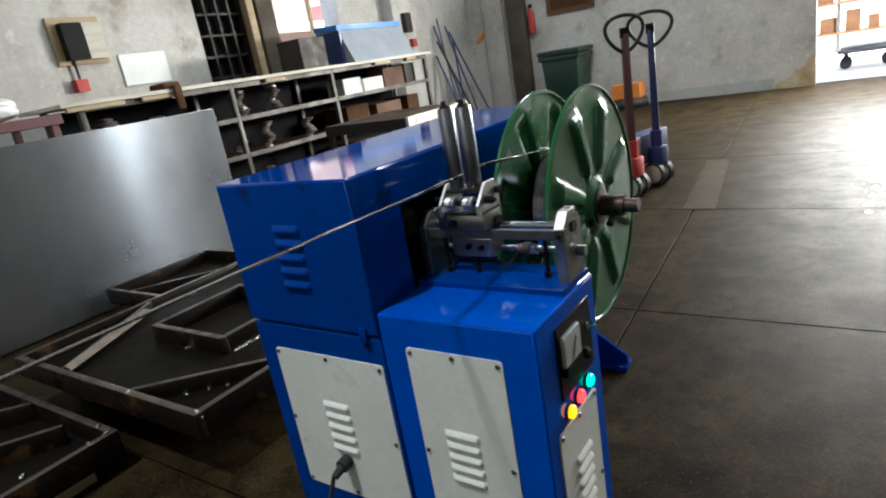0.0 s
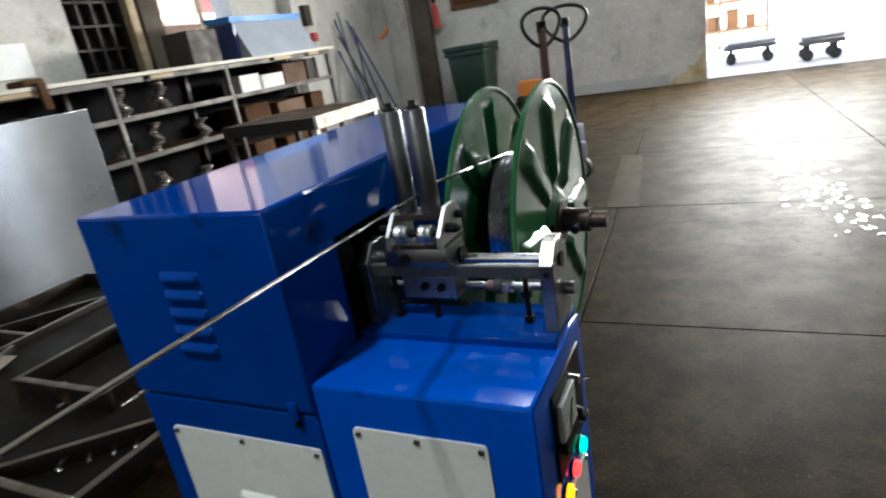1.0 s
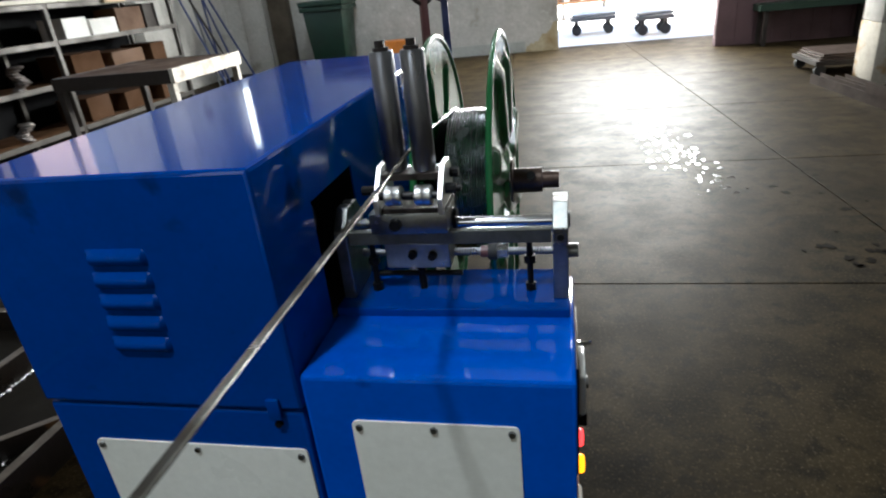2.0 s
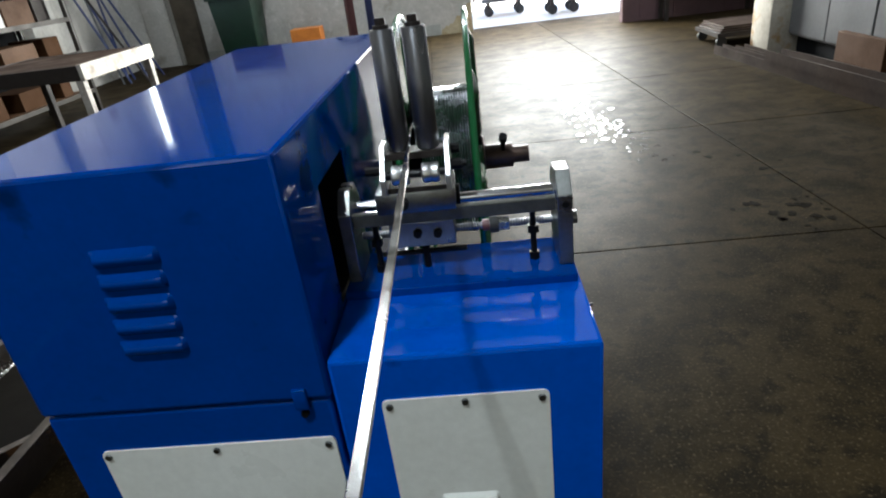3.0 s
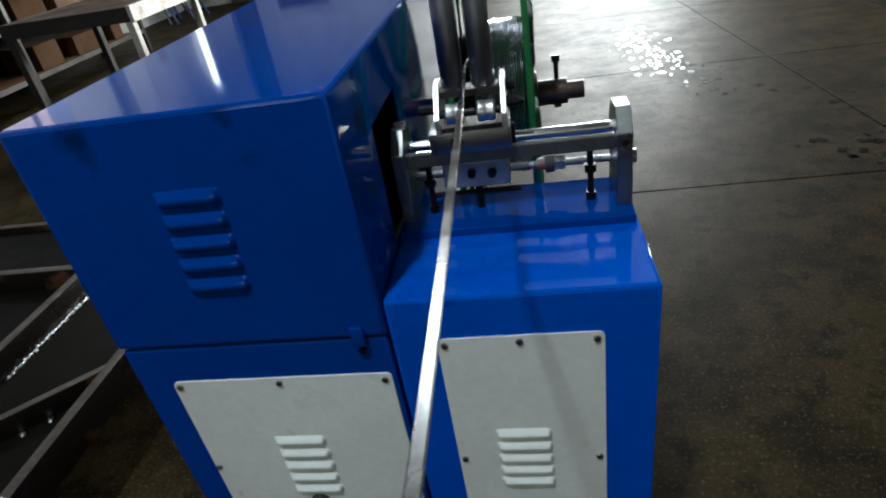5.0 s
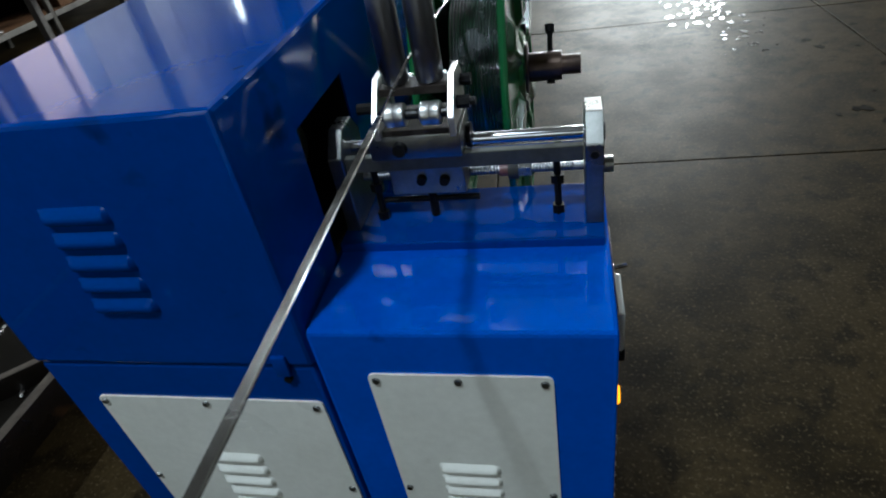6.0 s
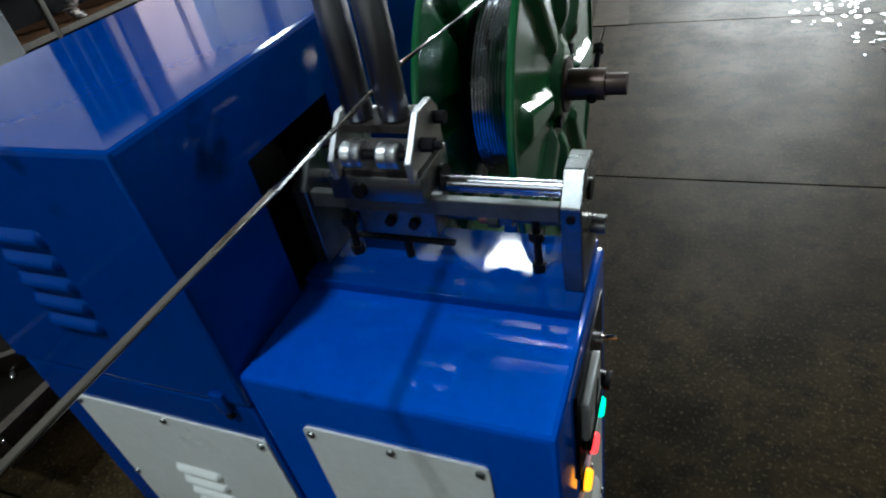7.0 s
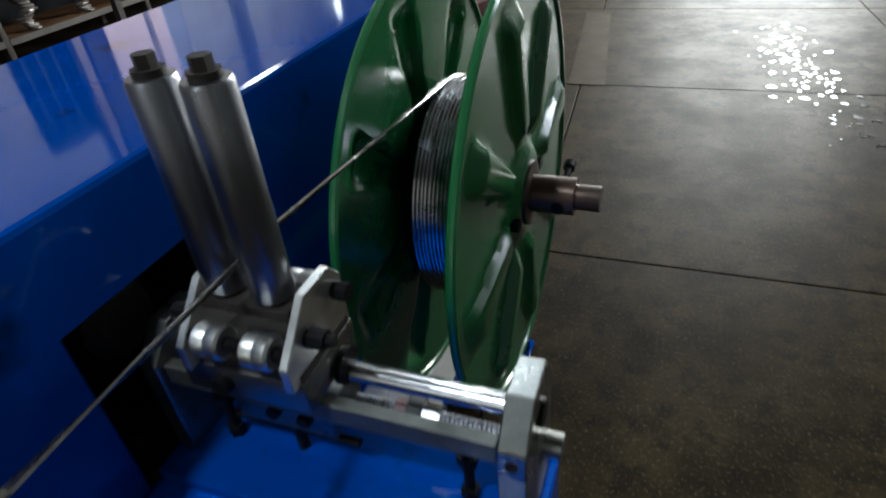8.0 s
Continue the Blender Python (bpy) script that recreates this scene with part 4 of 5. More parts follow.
weld_spots(near, [(-1.90, 1.02, 0.162), (-1.98, 1.03, 0.162), (-2.2, 0.92, 0.09), (-2.0, 0.86, 0.085), (-2.1, 0.8, 0.085), (-1.89, 0.95, 0.162)])
steel_frame(-3.65, -2.90, 1.93, 2.69, 0.10, 0.085, [((-3.0, 1.96), (-3.0, 2.66)), ((-3.4, 1.96), (-3.05, 2.4))], "rusty welded frame lying among other frames")
for x0, y0, w, d, h in ((-2.7, 1.25, 0.12, 0.8, 0.194), (-1.95, 1.50, 0.1, 0.75, 0.194), (-2.95, 0.1, 0.1, 0.7, 0.063), (-2.05, 0.55, 0.12, 0.4, 0.063), (-3.5, 2.0, 0.1, 0.6, 0.088), (-3.05, 2.0, 0.1, 0.6, 0.088)):
    tagged(boxpart("wood_block", (x0, x0 + w, y0, y0 + d, 0, h), WOOD, bevel=0.004), "rough wooden bearer under a steel frame", "wood block", "bearers under the frames")

# ---- galvanised sheet ----
sheet = thing("sheet_stack", (-3.75, 1.5, 0), "tall dull galvanised sheets standing upright behind the frames", "metal sheet")
for dims in ((-3.762, -3.75, 1.09, 3.13, 0.02, 1.137), (-3.7665, -3.7545, -2.0, 1.089, 0.02, 1.12)):
    me = boxpart("sheet", dims, GALV, sheet, "", 0.002).data
    uv = me.uv_layers.new(name="rolled")
    for lp in me.loops:
        co = me.vertices[lp.vertex_index].co
        uv.data[lp.index].uv = (co.z, co.y)
for yy in (-1.5, 0.3, 2.7):
    boxpart("prop", (-4.05, -3.768, yy, yy + 0.04, 0.0, 0.04), DARK_STEEL, sheet)
    bm = bmesh.new()
    rod(bm, (-4.03, yy + 0.02, 0.04), (-3.772, yy + 0.02, 0.9), 0.014, 8)
    part("prop", bm, DARK_STEEL, sheet)

# ---- long shelf by the west wall ----
SX0, SX1 = -5.25, -4.62
POSTS = [2.62, 4.01, 5.38, 7.22]
shelf = thing("storage_shelf", (SX0, 4.8, 0), "long grey steel shelf with a pale board top, full of castings", "shelf")
for y in POSTS:
    for x in (SX0, SX1 - 0.045):
        bm = bmesh.new()
        block(bm, x, x + 0.045, y - 0.022, y + 0.022, 0, 1.315, 0.002)
        part("post", bm, SHELF_STEEL, shelf)
LEVELS = [0.22, 0.63, 0.975, 1.280]
for z in LEVELS:
    for y0, y1 in zip(POSTS, POSTS[1:]):
        boxpart("shelf_rail", (SX1 - 0.012, SX1 + 0.004, y0 + 0.022, y1 - 0.022, z - 0.012, z + 0.032), SHELF_STEEL, shelf)
        if z < 1.1:
            boxpart("shelf_board", (SX0, SX1 - 0.014, y0 + 0.002, y1 - 0.002, z, z + 0.014), PLY, shelf)
for y0, y1 in ((2.46, 3.85), (3.853, 5.5), (5.503, 7.30)):
    boxpart("top_board", (SX0 - 0.05, SX1 + 0.05, y0, y1, 1.315, 1.347), WOOD_PALE, shelf, "pale painted top board", 0.004)
for y0, y1 in ((2.5, 2.95), (3.1, 3.4), (4.4, 4.65), (6.1, 6.4), (6.75, 6.95)):
    boxpart("batten", (SX1 + 0.01, SX1 + 0.045, y0, y1, 1.280, 1.313), WOOD, shelf)
# added black sheets that put the dark depth behind the shelf into colour
boxpart("back_board", (SX0 - 0.03, SX0 - 0.012, 2.62, 5.38, 0.1, 1.305), VOID, shelf, "black backing standing in for the shelf's deep shade", 0)
boxpart("back_board", (SX0 - 0.03, SX0 - 0.012, 5.383, 7.20, 0.1, 1.305), VOID, shelf, "black backing standing in for the shelf's deep shade", 0)


def casting_pile(x, y, z, count, seed):
    """A leaning stack of rough ring castings."""
    r = random.Random(seed)
    bm = bmesh.new()
    prof, zz = [(z, 0.0)], z
    for k in range(count):
        R = r.uniform(0.046, 0.066)
        prof += [(zz, R * 0.75), (zz + 0.008, R), (zz + 0.017, R), (zz + 0.024, R * 0.7)]
        zz += 0.026
    prof.append((zz, 0.0))
    lathe(bm, prof, (x, y, 0), axis="z", seg=14)
    for v in bm.verts:
        k = (v.co.z - z) / 0.026
        v.co.x += 0.020 * math.sin(k * 1.3 + seed) + r.uniform(-0.007, 0.007)
        v.co.y += 0.022 * math.cos(k * 0.9 + seed) + r.uniform(-0.007, 0.007)
    for v in bm.verts:
        if v.co.z < z + 0.001:
            v.co.z = z
    ob = part("casting", bm, CASTING)
    return tagged(ob, "knobbly rough grey iron casting standing on a shelf", "casting", "castings on the shelf")


# where the stacks stand: along the shelf, level, number of rings
STACKS = [(2.85, 2, 8), (3.30, 2, 6), (3.66, 2, 4), (4.17, 2, 10), (4.63, 2, 11), (2.90, 1, 9), (3.45, 1, 10), (4.10, 1, 5), (4.47, 1, 10), (5.00, 1, 8), (2.85, 0, 9), (3.5, 0, 7), (4.35, 0, 9), (4.9, 0, 6)]
for seed, (y, level, count) in enumerate(STACKS):
    casting_pile(SX1 - 0.15 - 0.03 * (seed % 3), y, LEVELS[level] + 0.0145, count, seed + 20)
for y0, w, h, mtl, lab in ((5.70, 0.32, 0.19, WHITE_BOX, "bright white carton on the shelf"), (6.06, 0.38, 0.16, WHITE_BOX, "white carton beside another on the shelf"), (6.47, 0.42, 0.24, PLY, "brown wooden box on the shelf"), (6.93, 0.22, 0.26, DARK_STEEL, "dark box at the end of the shelf")):
    tagged(boxpart("carton", (-5.05, -4.78, y0, y0 + w, 0.9895, 0.9895 + h), mtl, bevel=0.005), lab, "box", "boxes on the shelf")
for y0, w, h, mtl, lab in ((5.6, 0.4, 0.22, CARTON, "brown carton on the lower shelf"), (6.15, 0.5, 0.18, PLY, "brown plywood box on the lower shelf"), (6.8, 0.25, 0.2, CARTON, "small brown carton on the lower shelf")):
    tagged(boxpart("carton", (-5.1, -4.72, y0, y0 + w, 0.6445, 0.6445 + h), mtl, bevel=0.005), lab, "box", "boxes on the shelf")
    tagged(boxpart("carton", (-5.1, -4.75, y0 + 0.05, y0 + w - 0.03, 0.2345, 0.2345 + h), CARTON, bevel=0.005), "old carton on the bottom shelf", "box", "boxes on the shelf")

# on the shelf's top
hoodbox = thing("machine_hood", (-4.9, 6.4, 1.3475), "grey sheet-metal hood with a bright blue film edge", "machine hood")
bm = bmesh.new()
prism(bm, [(-5.2, 1.3475), (-4.66, 1.3475), (-4.84, 1.73), (-5.2, 1.75)], "y", 5.86, 7.06)
part("shell", bm, GREY_PAINT, hoodbox, smooth=False)
bm = bmesh.new()
prism(bm, [(-5.205, 1.752), (-4.835, 1.732), (-4.83, 1.79), (-5.205, 1.808)], "y", 5.84, 7.08)
part("film_edge", bm, BRIGHT_BLUE, hoodbox, "bright blue film strip", smooth=False)
boxpart("end_cheek", (-5.2, -4.80, 5.825, 5.859, 1.3475, 1.72), NAVY, hoodbox, "dark blue end cheek")
tagged(boxpart("carton", (-5.15, -4.80, 5.16, 5.56, 1.3475, 1.68), DARK_STEEL, bevel=0.01), "dark old box on the shelf top", "box")
bm = bmesh.new()
block(bm, -4.568, -4.535, 3.38, 3.45, 1.17, 1.37, 0.01)
block(bm, -4.78, -4.56, 3.30, 3.46, 1.3475, 1.40, 0.015)
tagged(part("glove", bm, CARTON), "brown work glove hanging over the board's edge", "glove")
bundle = random.Random(4)
bm = bmesh.new()
for k in range(14):
    bmesh.ops.create_icosphere(bm, subdivisions=2, radius=bundle.uniform(0.07, 0.12), matrix=Matrix.Translation((-4.95 + bundle.uniform(-0.15, 0.15), 2.0 + bundle.uniform(-0.25, 0.25), 1.345 + bundle.uniform(0, 0.06))) @ Matrix.Diagonal((1, 1.2, 0.6, 1)))
tagged(part("plastic_bundle", bm, WHITE_BOX), "crumpled bundle wrapped in clear white plastic", "bundle")
cab = thing("work_table", (-4.9, 1.7, 0), "dull maroon steel table carrying a wrapped bundle", "table")
boxpart("top", (-5.3, -4.55, 1.1, 2.44, 1.215, 1.285), DARK_RED, cab)
for x in (-5.27, -4.62):
    for y in (1.13, 2.36):
        boxpart("leg", (x, x + 0.05, y, y + 0.05, 0, 1.215), DARK_RED, cab)

# things on the west wall
eb = thing("switch_box", (HALL_W, 3.4, 1.6), "old switch box on a wooden board with red plugs", "switch box")
boxpart("board", (HALL_W - 0.002, HALL_W + 0.03, 3.13, 3.60, 1.71, 2.13), WOOD, eb, "wooden back board")
boxpart("box", (HALL_W + 0.03, HALL_W + 0.12, 3.20, 3.38, 1.75, 2.07), BLACK, eb)
boxpart("cover", (HALL_W + 0.03, HALL_W + 0.10, 3.40, 3.57, 1.75, 2.07), WOOD_PALE, eb)
boxpart("plug", (HALL_W + 0.001, HALL_W + 0.08, 3.20, 3.31, 1.47, 1.58), RED, eb, "red plug")
rodpart("cable", (HALL_W + 0.04, 3.26, 1.57), (HALL_W + 0.04, 3.26, 1.76), 0.012, RUBBER, eb)
tagged(boxpart("notice_board", (HALL_W - 0.001, HALL_W + 0.02, 3.70, 4.20, 1.47, 1.77), WHITE_BOX, bevel=0.003), "white blank sheet of board on the wall", "board")
bm = bmesh.new()
block(bm, HALL_W - 0.01, HALL_W + 0.22, 7.95, 8.45, 0.0, HALL_TOP - 0.02, 0.01)
structure("pilaster_3", bm, PLASTER, "whitewashed pilaster on the wall", "pilaster")
sw = thing("switch_box", (HALL_W + 0.22, 8.25, 1.7), "small dirty switch box with a red plug", "switch box")
boxpart("box", (HALL_W + 0.22, HALL_W + 0.30, 8.14, 8.29, 1.70, 1.98), DARK_STEEL, sw)
boxpart("cover", (HALL_W + 0.22, HALL_W + 0.28, 8.30, 8.40, 1.74, 1.94), WOOD_PALE, sw)
boxpart("plug", (HALL_W + 0.22, HALL_W + 0.29, 8.26, 8.36, 1.48, 1.60), RED, sw, "red plug")

# table between shelf and machine
tab = thing("work_bench", (-3.05, 4.45, 0), "small welded steel table with a brown top and pale scuffed end", "table")
boxpart("top", (-3.50, -2.665, 4.03, 4.85, 0.802, 0.820), mat("oily_dark_board", (0.055, 0.030, 0.016), (0.022, 0.012, 0.007), gloss=0.08, rough=0.6, big=5, small=50, amount=0.8, bump=0.15), tab, "brown board top")
boxpart("apron", (-2.662, -2.635, 4.00, 4.88, 0.735, 0.827), TABLE_STEEL, tab, "pale scuffed end rail")
boxpart("apron", (-3.53, -3.503, 4.00, 4.88, 0.737, 0.822), DARK_STEEL, tab)
boxpart("apron", (-3.50, -2.665, 4.00, 4.027, 0.737, 0.822), DARK_STEEL, tab, "dark side rail")
boxpart("apron", (-3.50, -2.665, 4.854, 4.88, 0.737, 0.822), DARK_STEEL, tab)
for x, mt in ((-3.52, DARK_STEEL), (-2.70, TABLE_STEEL)):
    for y in (4.005, 4.83):
        boxpart("leg", (x, x + 0.045, y, y + 0.045, 0, 0.737), mt, tab)
boxpart("shelf", (-3.49, -2.69, 4.05, 4.84, 0.20, 0.22), DARK_STEEL, tab)

# bars and pipes leaning in the corner
rngp = random.Random(12)
for k in range(7):
    y = 9.0 + 0.10 * k
    bm = bmesh.new()
    rod(bm, (-5.2 + rngp.uniform(-0.2, 0.25), y + rngp.uniform(-0.2, 0.1), 0.01), (HALL_W + 0.06, y + rngp.uniform(-0.1, 0.3), rngp.uniform(1.2, 1.9)), 0.016, 8)
    tagged(part("leaning_pipe", bm, rngp.choice([NAVY, GREY_SHEET, DARK_STEEL])), "blue-grey steel pipe leaning against the wall", "pipe", "leaning pipes")

# things by the north wall
bn = thing("wheelie_bin", (-3.8, 10.05, 0), "dark green plastic wheeled bin by the wall", "bin")
bm = bmesh.new()
block(bm, -4.12, -3.48, 9.75, 10.36, 0.06, 0.98, 0.02)
for v in bm.verts:
    f = 0.8 + 0.2 * (v.co.z - 0.06) / 0.92
    v.co.x, v.co.y = -3.80 + (v.co.x + 3.80) * f, 10.055 + (v.co.y - 10.055) * f
part("tub", bm, BIN_GREEN, bn)
boxpart("lid", (-4.16, -3.44, 9.71, 10.40, 0.982, 1.06), BIN_GREEN, bn, "", 0.02)
boxpart("rim", (-4.15, -3.45, 9.72, 10.39, 0.91, 0.975), BIN_GREEN, bn, "", 0.01)
for x in (-4.06, -3.60):
    rodpart("wheel", (x, 10.26, 0.09), (x + 0.05, 10.26, 0.09), 0.09, RUBBER, bn)
ex = thing("fire_extinguisher", (-4.62, HALL_N - 0.08, 1.25), "red fire extinguisher hung on the wall", "extinguisher")
bm = bmesh.new()
lathe(bm, [(1.40, 0.0), (1.40, 0.055), (1.72, 0.055), (1.78, 0.03), (1.81, 0.02), (1.81, 0.0)], (-4.50, HALL_N - 0.065, 0), axis="z", seg=20)
part("cylinder", bm, RED, ex)
boxpart("valve", (-4.53, -4.47, HALL_N - 0.09, HALL_N - 0.04, 1.81, 1.87), BLACK, ex)
nb = thing("wall_board", (-3.83, HALL_N, 1.6), "brown framed board on the plaster wall", "board")
boxpart("frame", (-4.22, -3.39, HALL_N - 0.035, HALL_N + 0.001, 1.63, 2.20), PLY, nb)
boxpart("face", (-4.14, -3.47, HALL_N - 0.040, HALL_N - 0.034, 1.70, 2.13), CARTON, nb)
bm = bmesh.new()
block(bm, -0.13, 0.13, -0.01, 0.01, -0.035, 0.035, 0.008)
bmesh.ops.transform(bm, matrix=pose(-5.56, HALL_N - 0.02, 1.48, 0, -38, 0), verts=bm.verts)
tagged(part("orange_tag", bm, ORANGE), "orange tag hanging on the grey wall", "tag")
bm = bmesh.new()
ring(bm, (-2.85, 10.16, 0.07), (0, 0, 1), 0.24, 0.07, 28, 10)
tagged(part("tyre", bm, RUBBER), "old black tyre lying by the wall", "tyre")
tagged(boxpart("crate", (-3.08, -2.62, 10.02, 10.30, 0.141, 0.37), ORANGE, bevel=0.01), "orange-brown crate on an old tyre by the wall", "crate")

# ---- pallet trucks ----
def pallet_truck(x, y, turn, swing, paint, body_paint, lean, wide, label):
    t = thing("pallet_truck", (x, y, 0), label, "pallet truck", "pallet trucks by the aisle")
    M = pose(x, y, 0, 0, 0, turn)

    N = pose(x, y, 0, 0, 0, swing)

    def put(name, bm, material, lab="", parent=None, m=None):
        bmesh.ops.transform(bm, matrix=m or M, verts=bm.verts)
        return part(name, bm, material, parent or t, lab)

    for s in (-0.055, 0.055):
        bm = bmesh.new()
        rod(bm, (s - 0.022, 0, 0.09), (s + 0.022, 0, 0.09), 0.09, 24)
        w = put("steer_wheel", bm, RUBBER)
        bm = bmesh.new()
        rod(bm, (s - 0.024, 0, 0.09), (s + 0.024, 0, 0.09), 0.070, 20)
        put("rim", bm, NYLON, "pale worn rim", w)
    bm = bmesh.new()
    rod(bm, (0, 0, 0.12), (0, 0, 0.42), 0.045, 16)
    block(bm, -0.06, 0.06, -0.06, 0.05, 0.16, 0.30, 0.01)
    put("pump", bm, body_paint, "painted hydraulic pump")
    bm = bmesh.new()
    block(bm, -0.27, 0.27, 0.07, 0.2, 0.16, 0.40, 0.012)
    put("chassis", bm, paint)
    for s in (-0.19, 0.19):
        bm = bmesh.new()
        block(bm, s - 0.075, s + 0.075, 0.2, 1.3, 0.14, 0.20, 0.008)
        put("fork", bm, paint)
        bm = bmesh.new()
        rod(bm, (s - 0.04, 1.15, 0.04), (s + 0.04, 1.15, 0.04), 0.04, 16)
        put("fork_roller", bm, NYLON)
    top = Vector((0, -0.80 * math.tan(radians(lean)), 1.16))
    d = (top - Vector((0, 0, 0.36))).normalized()
    bm = bmesh.new()
    block(bm, -0.024, 0.024, -0.02, 0.02, 0, 0.80, 0.004)
    for v in bm.verts:
        v.co.y += v.co.z * d.y / d.z
        v.co.x *= 1.15 - 0.25 * v.co.z
        v.co.z += 0.36
    handle = put("tiller", bm, paint, "straight steel box tiller", m=N)
    loop = []
    for k in range(32):  # a rounded three-cornered grip, narrow where it meets the tiller
        a = 2 * math.pi * k / 32 - math.pi / 2
        up = 0.5 + 0.5 * math.sin(a)
        flat = up ** 0.8
        loop.append(top + d * (-0.125 + 0.245 * flat) + Vector((wide * math.cos(a) * (0.72 + 0.34 * up), 0, 0)))
    bm = bmesh.new()
    hoop(bm, loop, 0.0135, 10)
    put("grip", bm, DARK_STEEL, "dark looped grip", handle, N)
    bm = bmesh.new()
    block(bm, -0.03, 0.03, -0.02, 0.02, 0, 0.07, 0.006)
    bmesh.ops.translate(bm, vec=top - d * 0.03, verts=bm.verts)
    put("lever", bm, BLACK, "", handle, N)


pallet_truck(-1.06, 5.0, 72, 14, NAVY, NAVY, 0, 0.17, "navy blue pallet truck with its handle upright")
pallet_truck(-1.13, 4.60, 78, 40, DARK_RED, RED, 1, 0.15, "dull red pallet truck with its handle upright")

# ---- east side ----
for i, (y0, y1) in enumerate(((5.02, 6.20), (3.82, 5.01), (2.6, 3.81))):
    s = thing("steel_locker", (2.75, (y0 + y1) / 2, 0), "tall grey steel cabinet above a dark gap", "cabinet", "grey cabinets along the wall")
    boxpart("body", (2.47, 3.08, y0, y1, 0.16, 2.3), GREY_SHEET, s, "", 0.006)
    for k in range(2):
        a = y0 + (y1 - y0) * k / 2
        boxpart("door", (2.452, 2.469, a + 0.006, a + (y1 - y0) / 2 - 0.006, 0.18, 2.28), GREY_SHEET, s, "", 0.003)
    # added black block that paints the shaded gap below the cabinet
    boxpart("base", (2.53, 3.08, y0 + 0.02, y1 - 0.02, 0, 0.158), VOID, s, "black block standing in for the shaded gap underneath")
for i, (xa, ya, xb, yb, z, w) in enumerate(((1.99, 6.55, 2.29, 2.6, 0.0, 0.09), (2.14, 6.42, 2.40, 2.5, 0.0, 0.09), (2.07, 5.62, 2.34, 2.4, 0.081, 0.14))):
    a, b = Vector((xa, ya, z)), Vector((xb, yb, z))
    m = Matrix.Translation((a + b) / 2) @ Matrix.Rotation(math.atan2(b.y - a.y, b.x - a.x), 4, "Z")
    L = (b - a).length / 2
    bm = bmesh.new()
    block(bm, -L, L, -w / 2, w / 2, 0.0, 0.008, 0, m)
    block(bm, -L, L, -w / 2, -w / 2 + 0.008, 0.008, 0.08, 0, m)
    block(bm, -L, L, w / 2 - 0.008, w / 2, 0.008, 0.08, 0, m)
    tagged(part("steel_channel", bm, CHANNEL), "long scuffed steel channel lying on the floor", "steel channel", "channels on the floor")
tagged(boxpart("carton", (2.39, 2.448, 4.75, 5.33, 0.0, 0.30), CARTON, bevel=0.006), "brown carton standing beside the grey cabinet", "box")
dolly = thing("flat_dolly", (2.5, 7.1, 0), "low dark dolly stacked with steel plates", "dolly")
boxpart("deck", (2.06, 2.95, 6.78, 7.42, 0.10, 0.14), DARK_STEEL, dolly)
for k in range(3):
    boxpart("steel_plate", (2.09 + 0.02 * k, 2.95, 6.80 + 0.01 * k, 7.39, 0.142 + 0.02 * k, 0.158 + 0.02 * k), CHANNEL, dolly)
for x in (2.12, 2.86):
    for y in (6.84, 7.36):
        rodpart("wheel", (x, y - 0.02, 0.05), (x, y + 0.02, 0.05), 0.05, RUBBER, dolly)
gb = thing("green_bench", (2.75, 9.2, 0), "green-topped steel bench against the dark partition", "bench")
boxpart("top", (2.18, 3.5, 9.08, 9.42, 0.42, 0.50), BIN_GREEN, gb, "faded green top")
for x in (2.24, 3.4):
    for y in (9.10, 9.36):
        boxpart("leg", (x, x + 0.05, y, y + 0.05, 0, 0.42), DARK_STEEL, gb)

# ---- wet splashes on the floor ----
rngs = random.Random(31)
bm = bmesh.new()
for cx, cy, sx, sy, n in ((0.41, 5.0, 0.09, 0.30, 80), (0.49, 4.45, 0.08, 0.22, 50), (0.60, 3.92, 0.07, 0.16, 22)):
    for k in range(n):
        x, y = rngs.gauss(cx, sx), rngs.gauss(cy, sy)
        r = min(abs(rngs.gauss(0.004, 0.006)), 0.016) + 0.004
        k2 = 9
        ph = rngs.uniform(0, 6)
        prism(bm, [(x + r * (1 + 0.35 * math.sin(2 * a + ph)) * math.cos(a), y + r * (1 + 0.3 * math.cos(3 * a + ph)) * math.sin(a)) for a in [2 * math.pi * j / k2 for j in range(k2)]], "z", 0.0005, 0.0022)
tagged(part("water_splashes", bm, WATER, smooth=False), "wet splashes of water on the concrete floor", "water", kind="stuff")
DAMP = mat("damp_concrete", (0.007, 0.005, 0.003), (0.005, 0.0035, 0.002), gloss=0.02, rough=0.6, big=20, bump=0.1)
bm = bmesh.new()
for cx, cy, sx, sy, n in ((0.93, 2.93, 0.09, 0.13, 24), (0.98, 3.5, 0.08, 0.2, 6)):
    for k in range(n):
        x, y = rngs.gauss(cx, sx), rngs.gauss(cy, sy)
        r = min(abs(rngs.gauss(0.008, 0.008)), 0.026) + 0.006
        ph = rngs.uniform(0, 6)
        prism(bm, [(x + r * (1 + 0.35 * math.sin(2 * a + ph)) * math.cos(a), y + r * (1 + 0.3 * math.cos(3 * a + ph)) * math.sin(a)) for a in [2 * math.pi * q / 9 for q in range(9)]], "z", 0.0005, 0.0016)
tagged(part("damp_spots", bm, DAMP, smooth=False), "dark damp spots drying on the concrete floor", "stain", kind="stuff")

bm = bmesh.new()
prism(bm, [(-0.722, 4.265), (-0.523, 4.262), (-0.672, 5.74), (-0.845, 5.74)], "z", -0.002, 0.004)
patch_ob = part("patch", bm, CONCRETE_PATCH, floor, "pale cement patch")

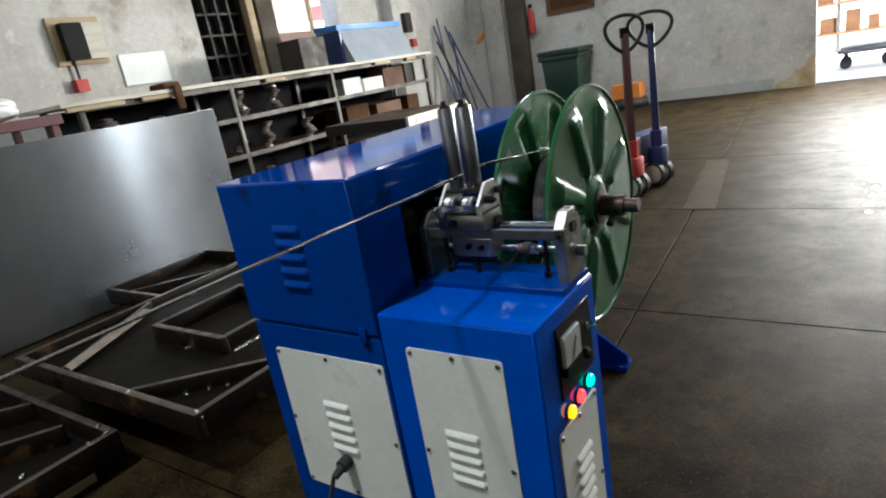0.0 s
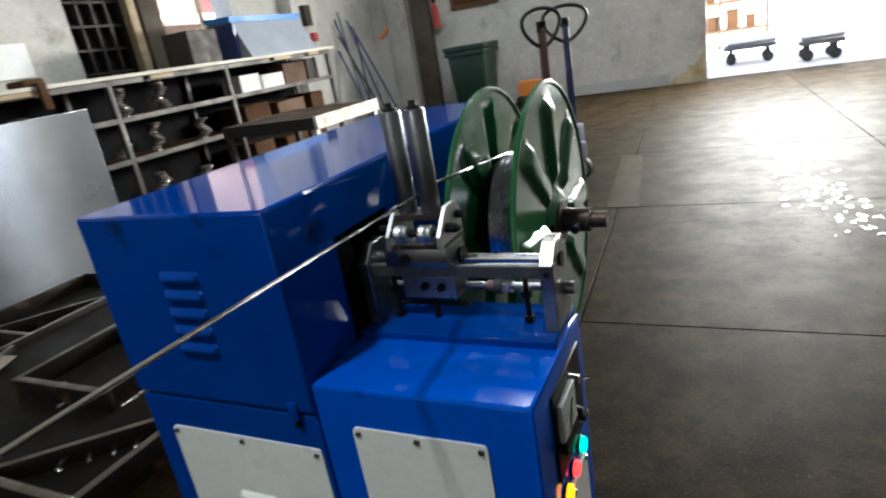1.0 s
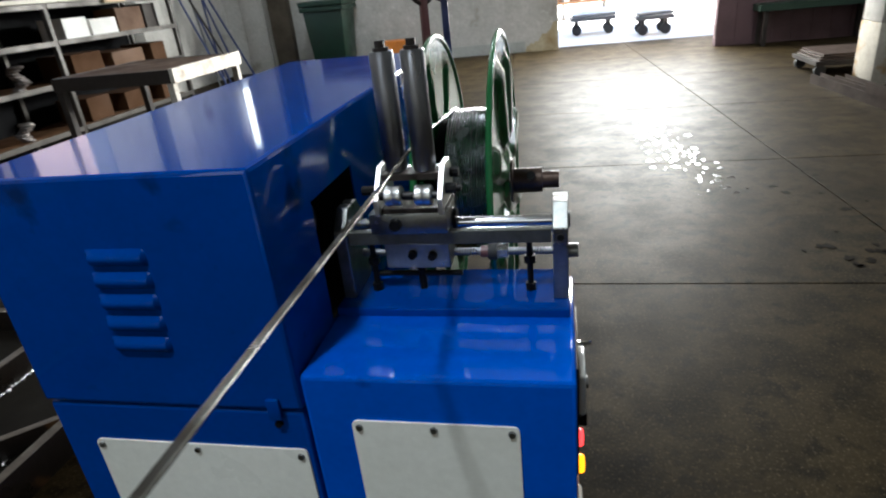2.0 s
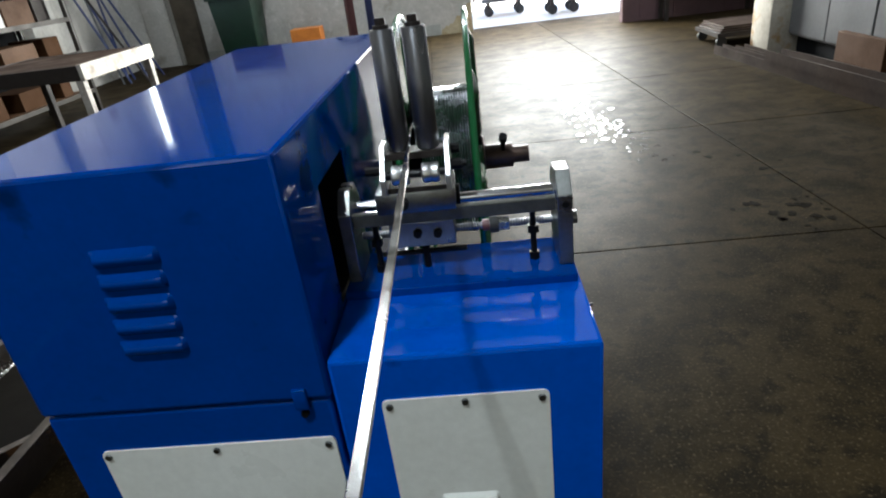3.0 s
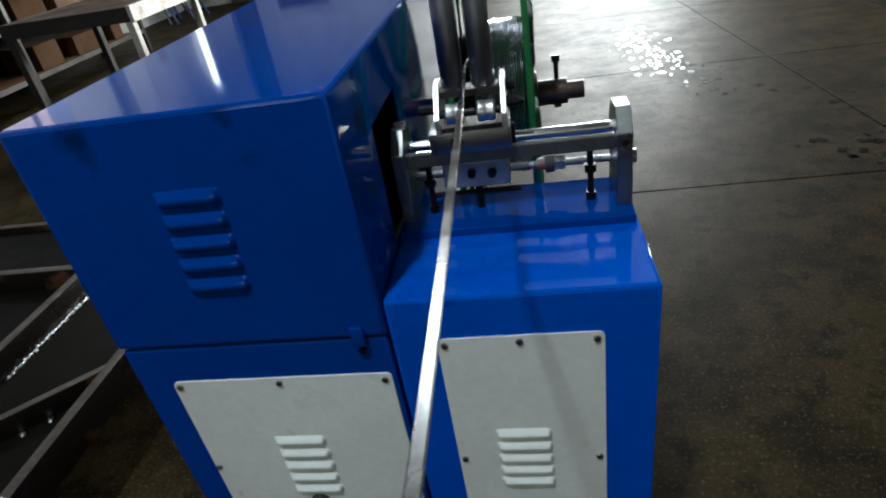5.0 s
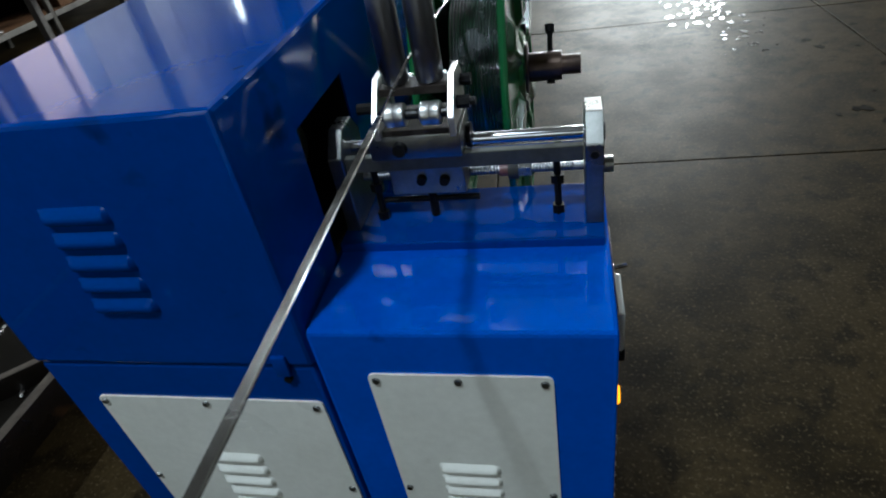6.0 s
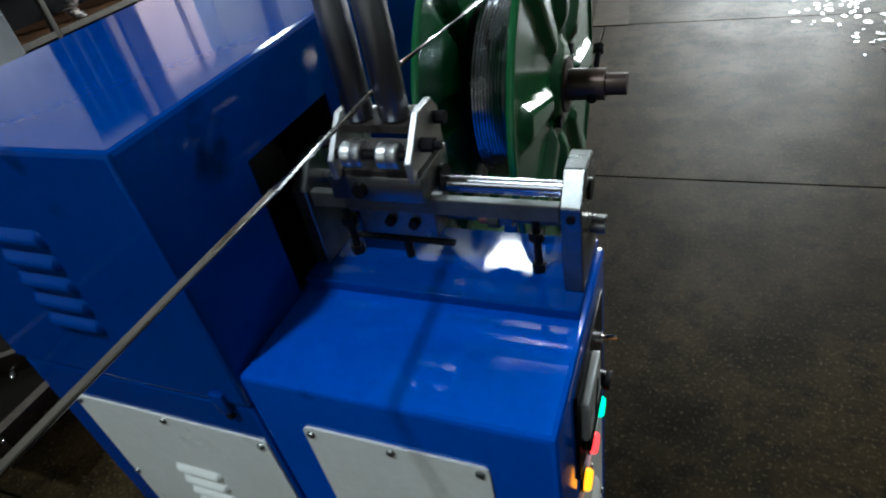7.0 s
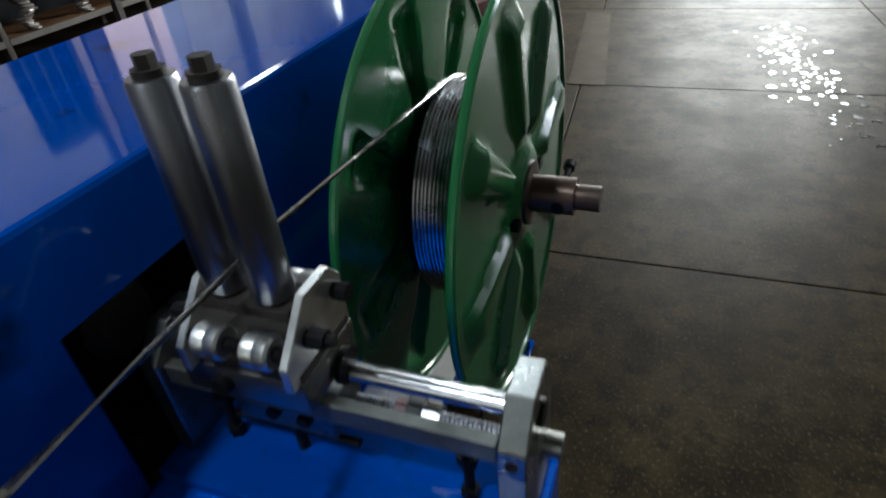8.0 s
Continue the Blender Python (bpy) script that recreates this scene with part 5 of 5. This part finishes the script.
# floor slabs, cast in bays
SLX, SLY, GAP, SKEW = 1.70, 1.585, 0.007, -0.055
me = None
for i in range(-5, 4):
    for j in range(-6, 6):
        x0, y0 = -0.565 + i * SLX + SKEW * j * SLY, 2.69 + j * SLY
        if x0 > HALL_E or x0 + SLX < HALL_W or y0 > HALL_N + 0.25 or y0 + SLY < HALL_S:
            continue
        if me is None:
            bm = bmesh.new()
            block(bm, GAP / 2, SLX - GAP / 2, GAP / 2, SLY - GAP / 2, -0.027, 0.0, 0.002)
            for v in bm.verts:
                v.co.x += SKEW * v.co.y
            me = bpy.data.meshes.new("slab")
            bm.to_mesh(me)
            bm.free()
            me.materials.append(CONCRETE)
        slab_mesh = me
        x_lo, x_hi = min(x0, x0 + SKEW * SLY), max(x0, x0 + SKEW * SLY) + SLX
        if x_lo < HALL_W - 0.1 or x_hi > HALL_E + 0.1 or y0 < HALL_S - 0.1 or y0 + SLY > HALL_N + 0.28:  # cut where it meets a wall
            bm = bmesh.new()
            bm.from_mesh(me)
            for co, no in (((HALL_E + 0.1 - x0, 0, 0), (1, 0, 0)), ((HALL_W - 0.1 - x0, 0, 0), (-1, 0, 0)), ((0, HALL_S - 0.1 - y0, 0), (0, -1, 0)), ((0, HALL_N + 0.28 - y0, 0), (0, 1, 0))):
                bmesh.ops.bisect_plane(bm, geom=bm.verts[:] + bm.edges[:] + bm.faces[:], plane_co=co, plane_no=no, clear_outer=True)
            if not bm.faces:
                bm.free()
                continue
            slab_mesh = bpy.data.meshes.new("slab")
            bm.to_mesh(slab_mesh)
            bm.free()
            slab_mesh.materials.clear()
            slab_mesh.materials.append(CONCRETE)
        s = new("slab", slab_mesh)
        s.location = (x0, y0, 0.0)
        s.parent = floor


# ---- what moves ----
def motions():
    """The reel turns its top away from the guide; the carriage creeps along its rods."""
    rate, up_at = 24.0, 4.7
    rows = []
    for k in range(9):
        rows.append((float(k), pose(RC.x, RC.y, RC.z, -rate * (k - up_at), 0, 0)))
    walk(reel, rows)
    # the running strip sways a little about the guide: time, sideways and upward degrees
    sway = [(0.0, 0.5, 0.1), (1.0, -0.2, 0.2), (1.5, -0.35, -0.1), (3.0, 0.1, -0.15), (3.5, 0.15, 0.0), (4.5, -0.26, 0.05), (5.0, -0.25, -0.15), (6.5, 0.1, -0.2), (7.0, 0.3, 0.3), (7.5, -0.4, 0.3), (8.0, 0.1, 0.0)]
    walk(incoming, [(t, pose(0, 0, 0, -up, 0, side)) for t, side, up in sway])
    walk(carriage, [(0.0, pose(-0.001, 0, 0)), (4.0, pose(0, 0, 0)), (8.0, pose(0.001, 0, 0))])


motions()
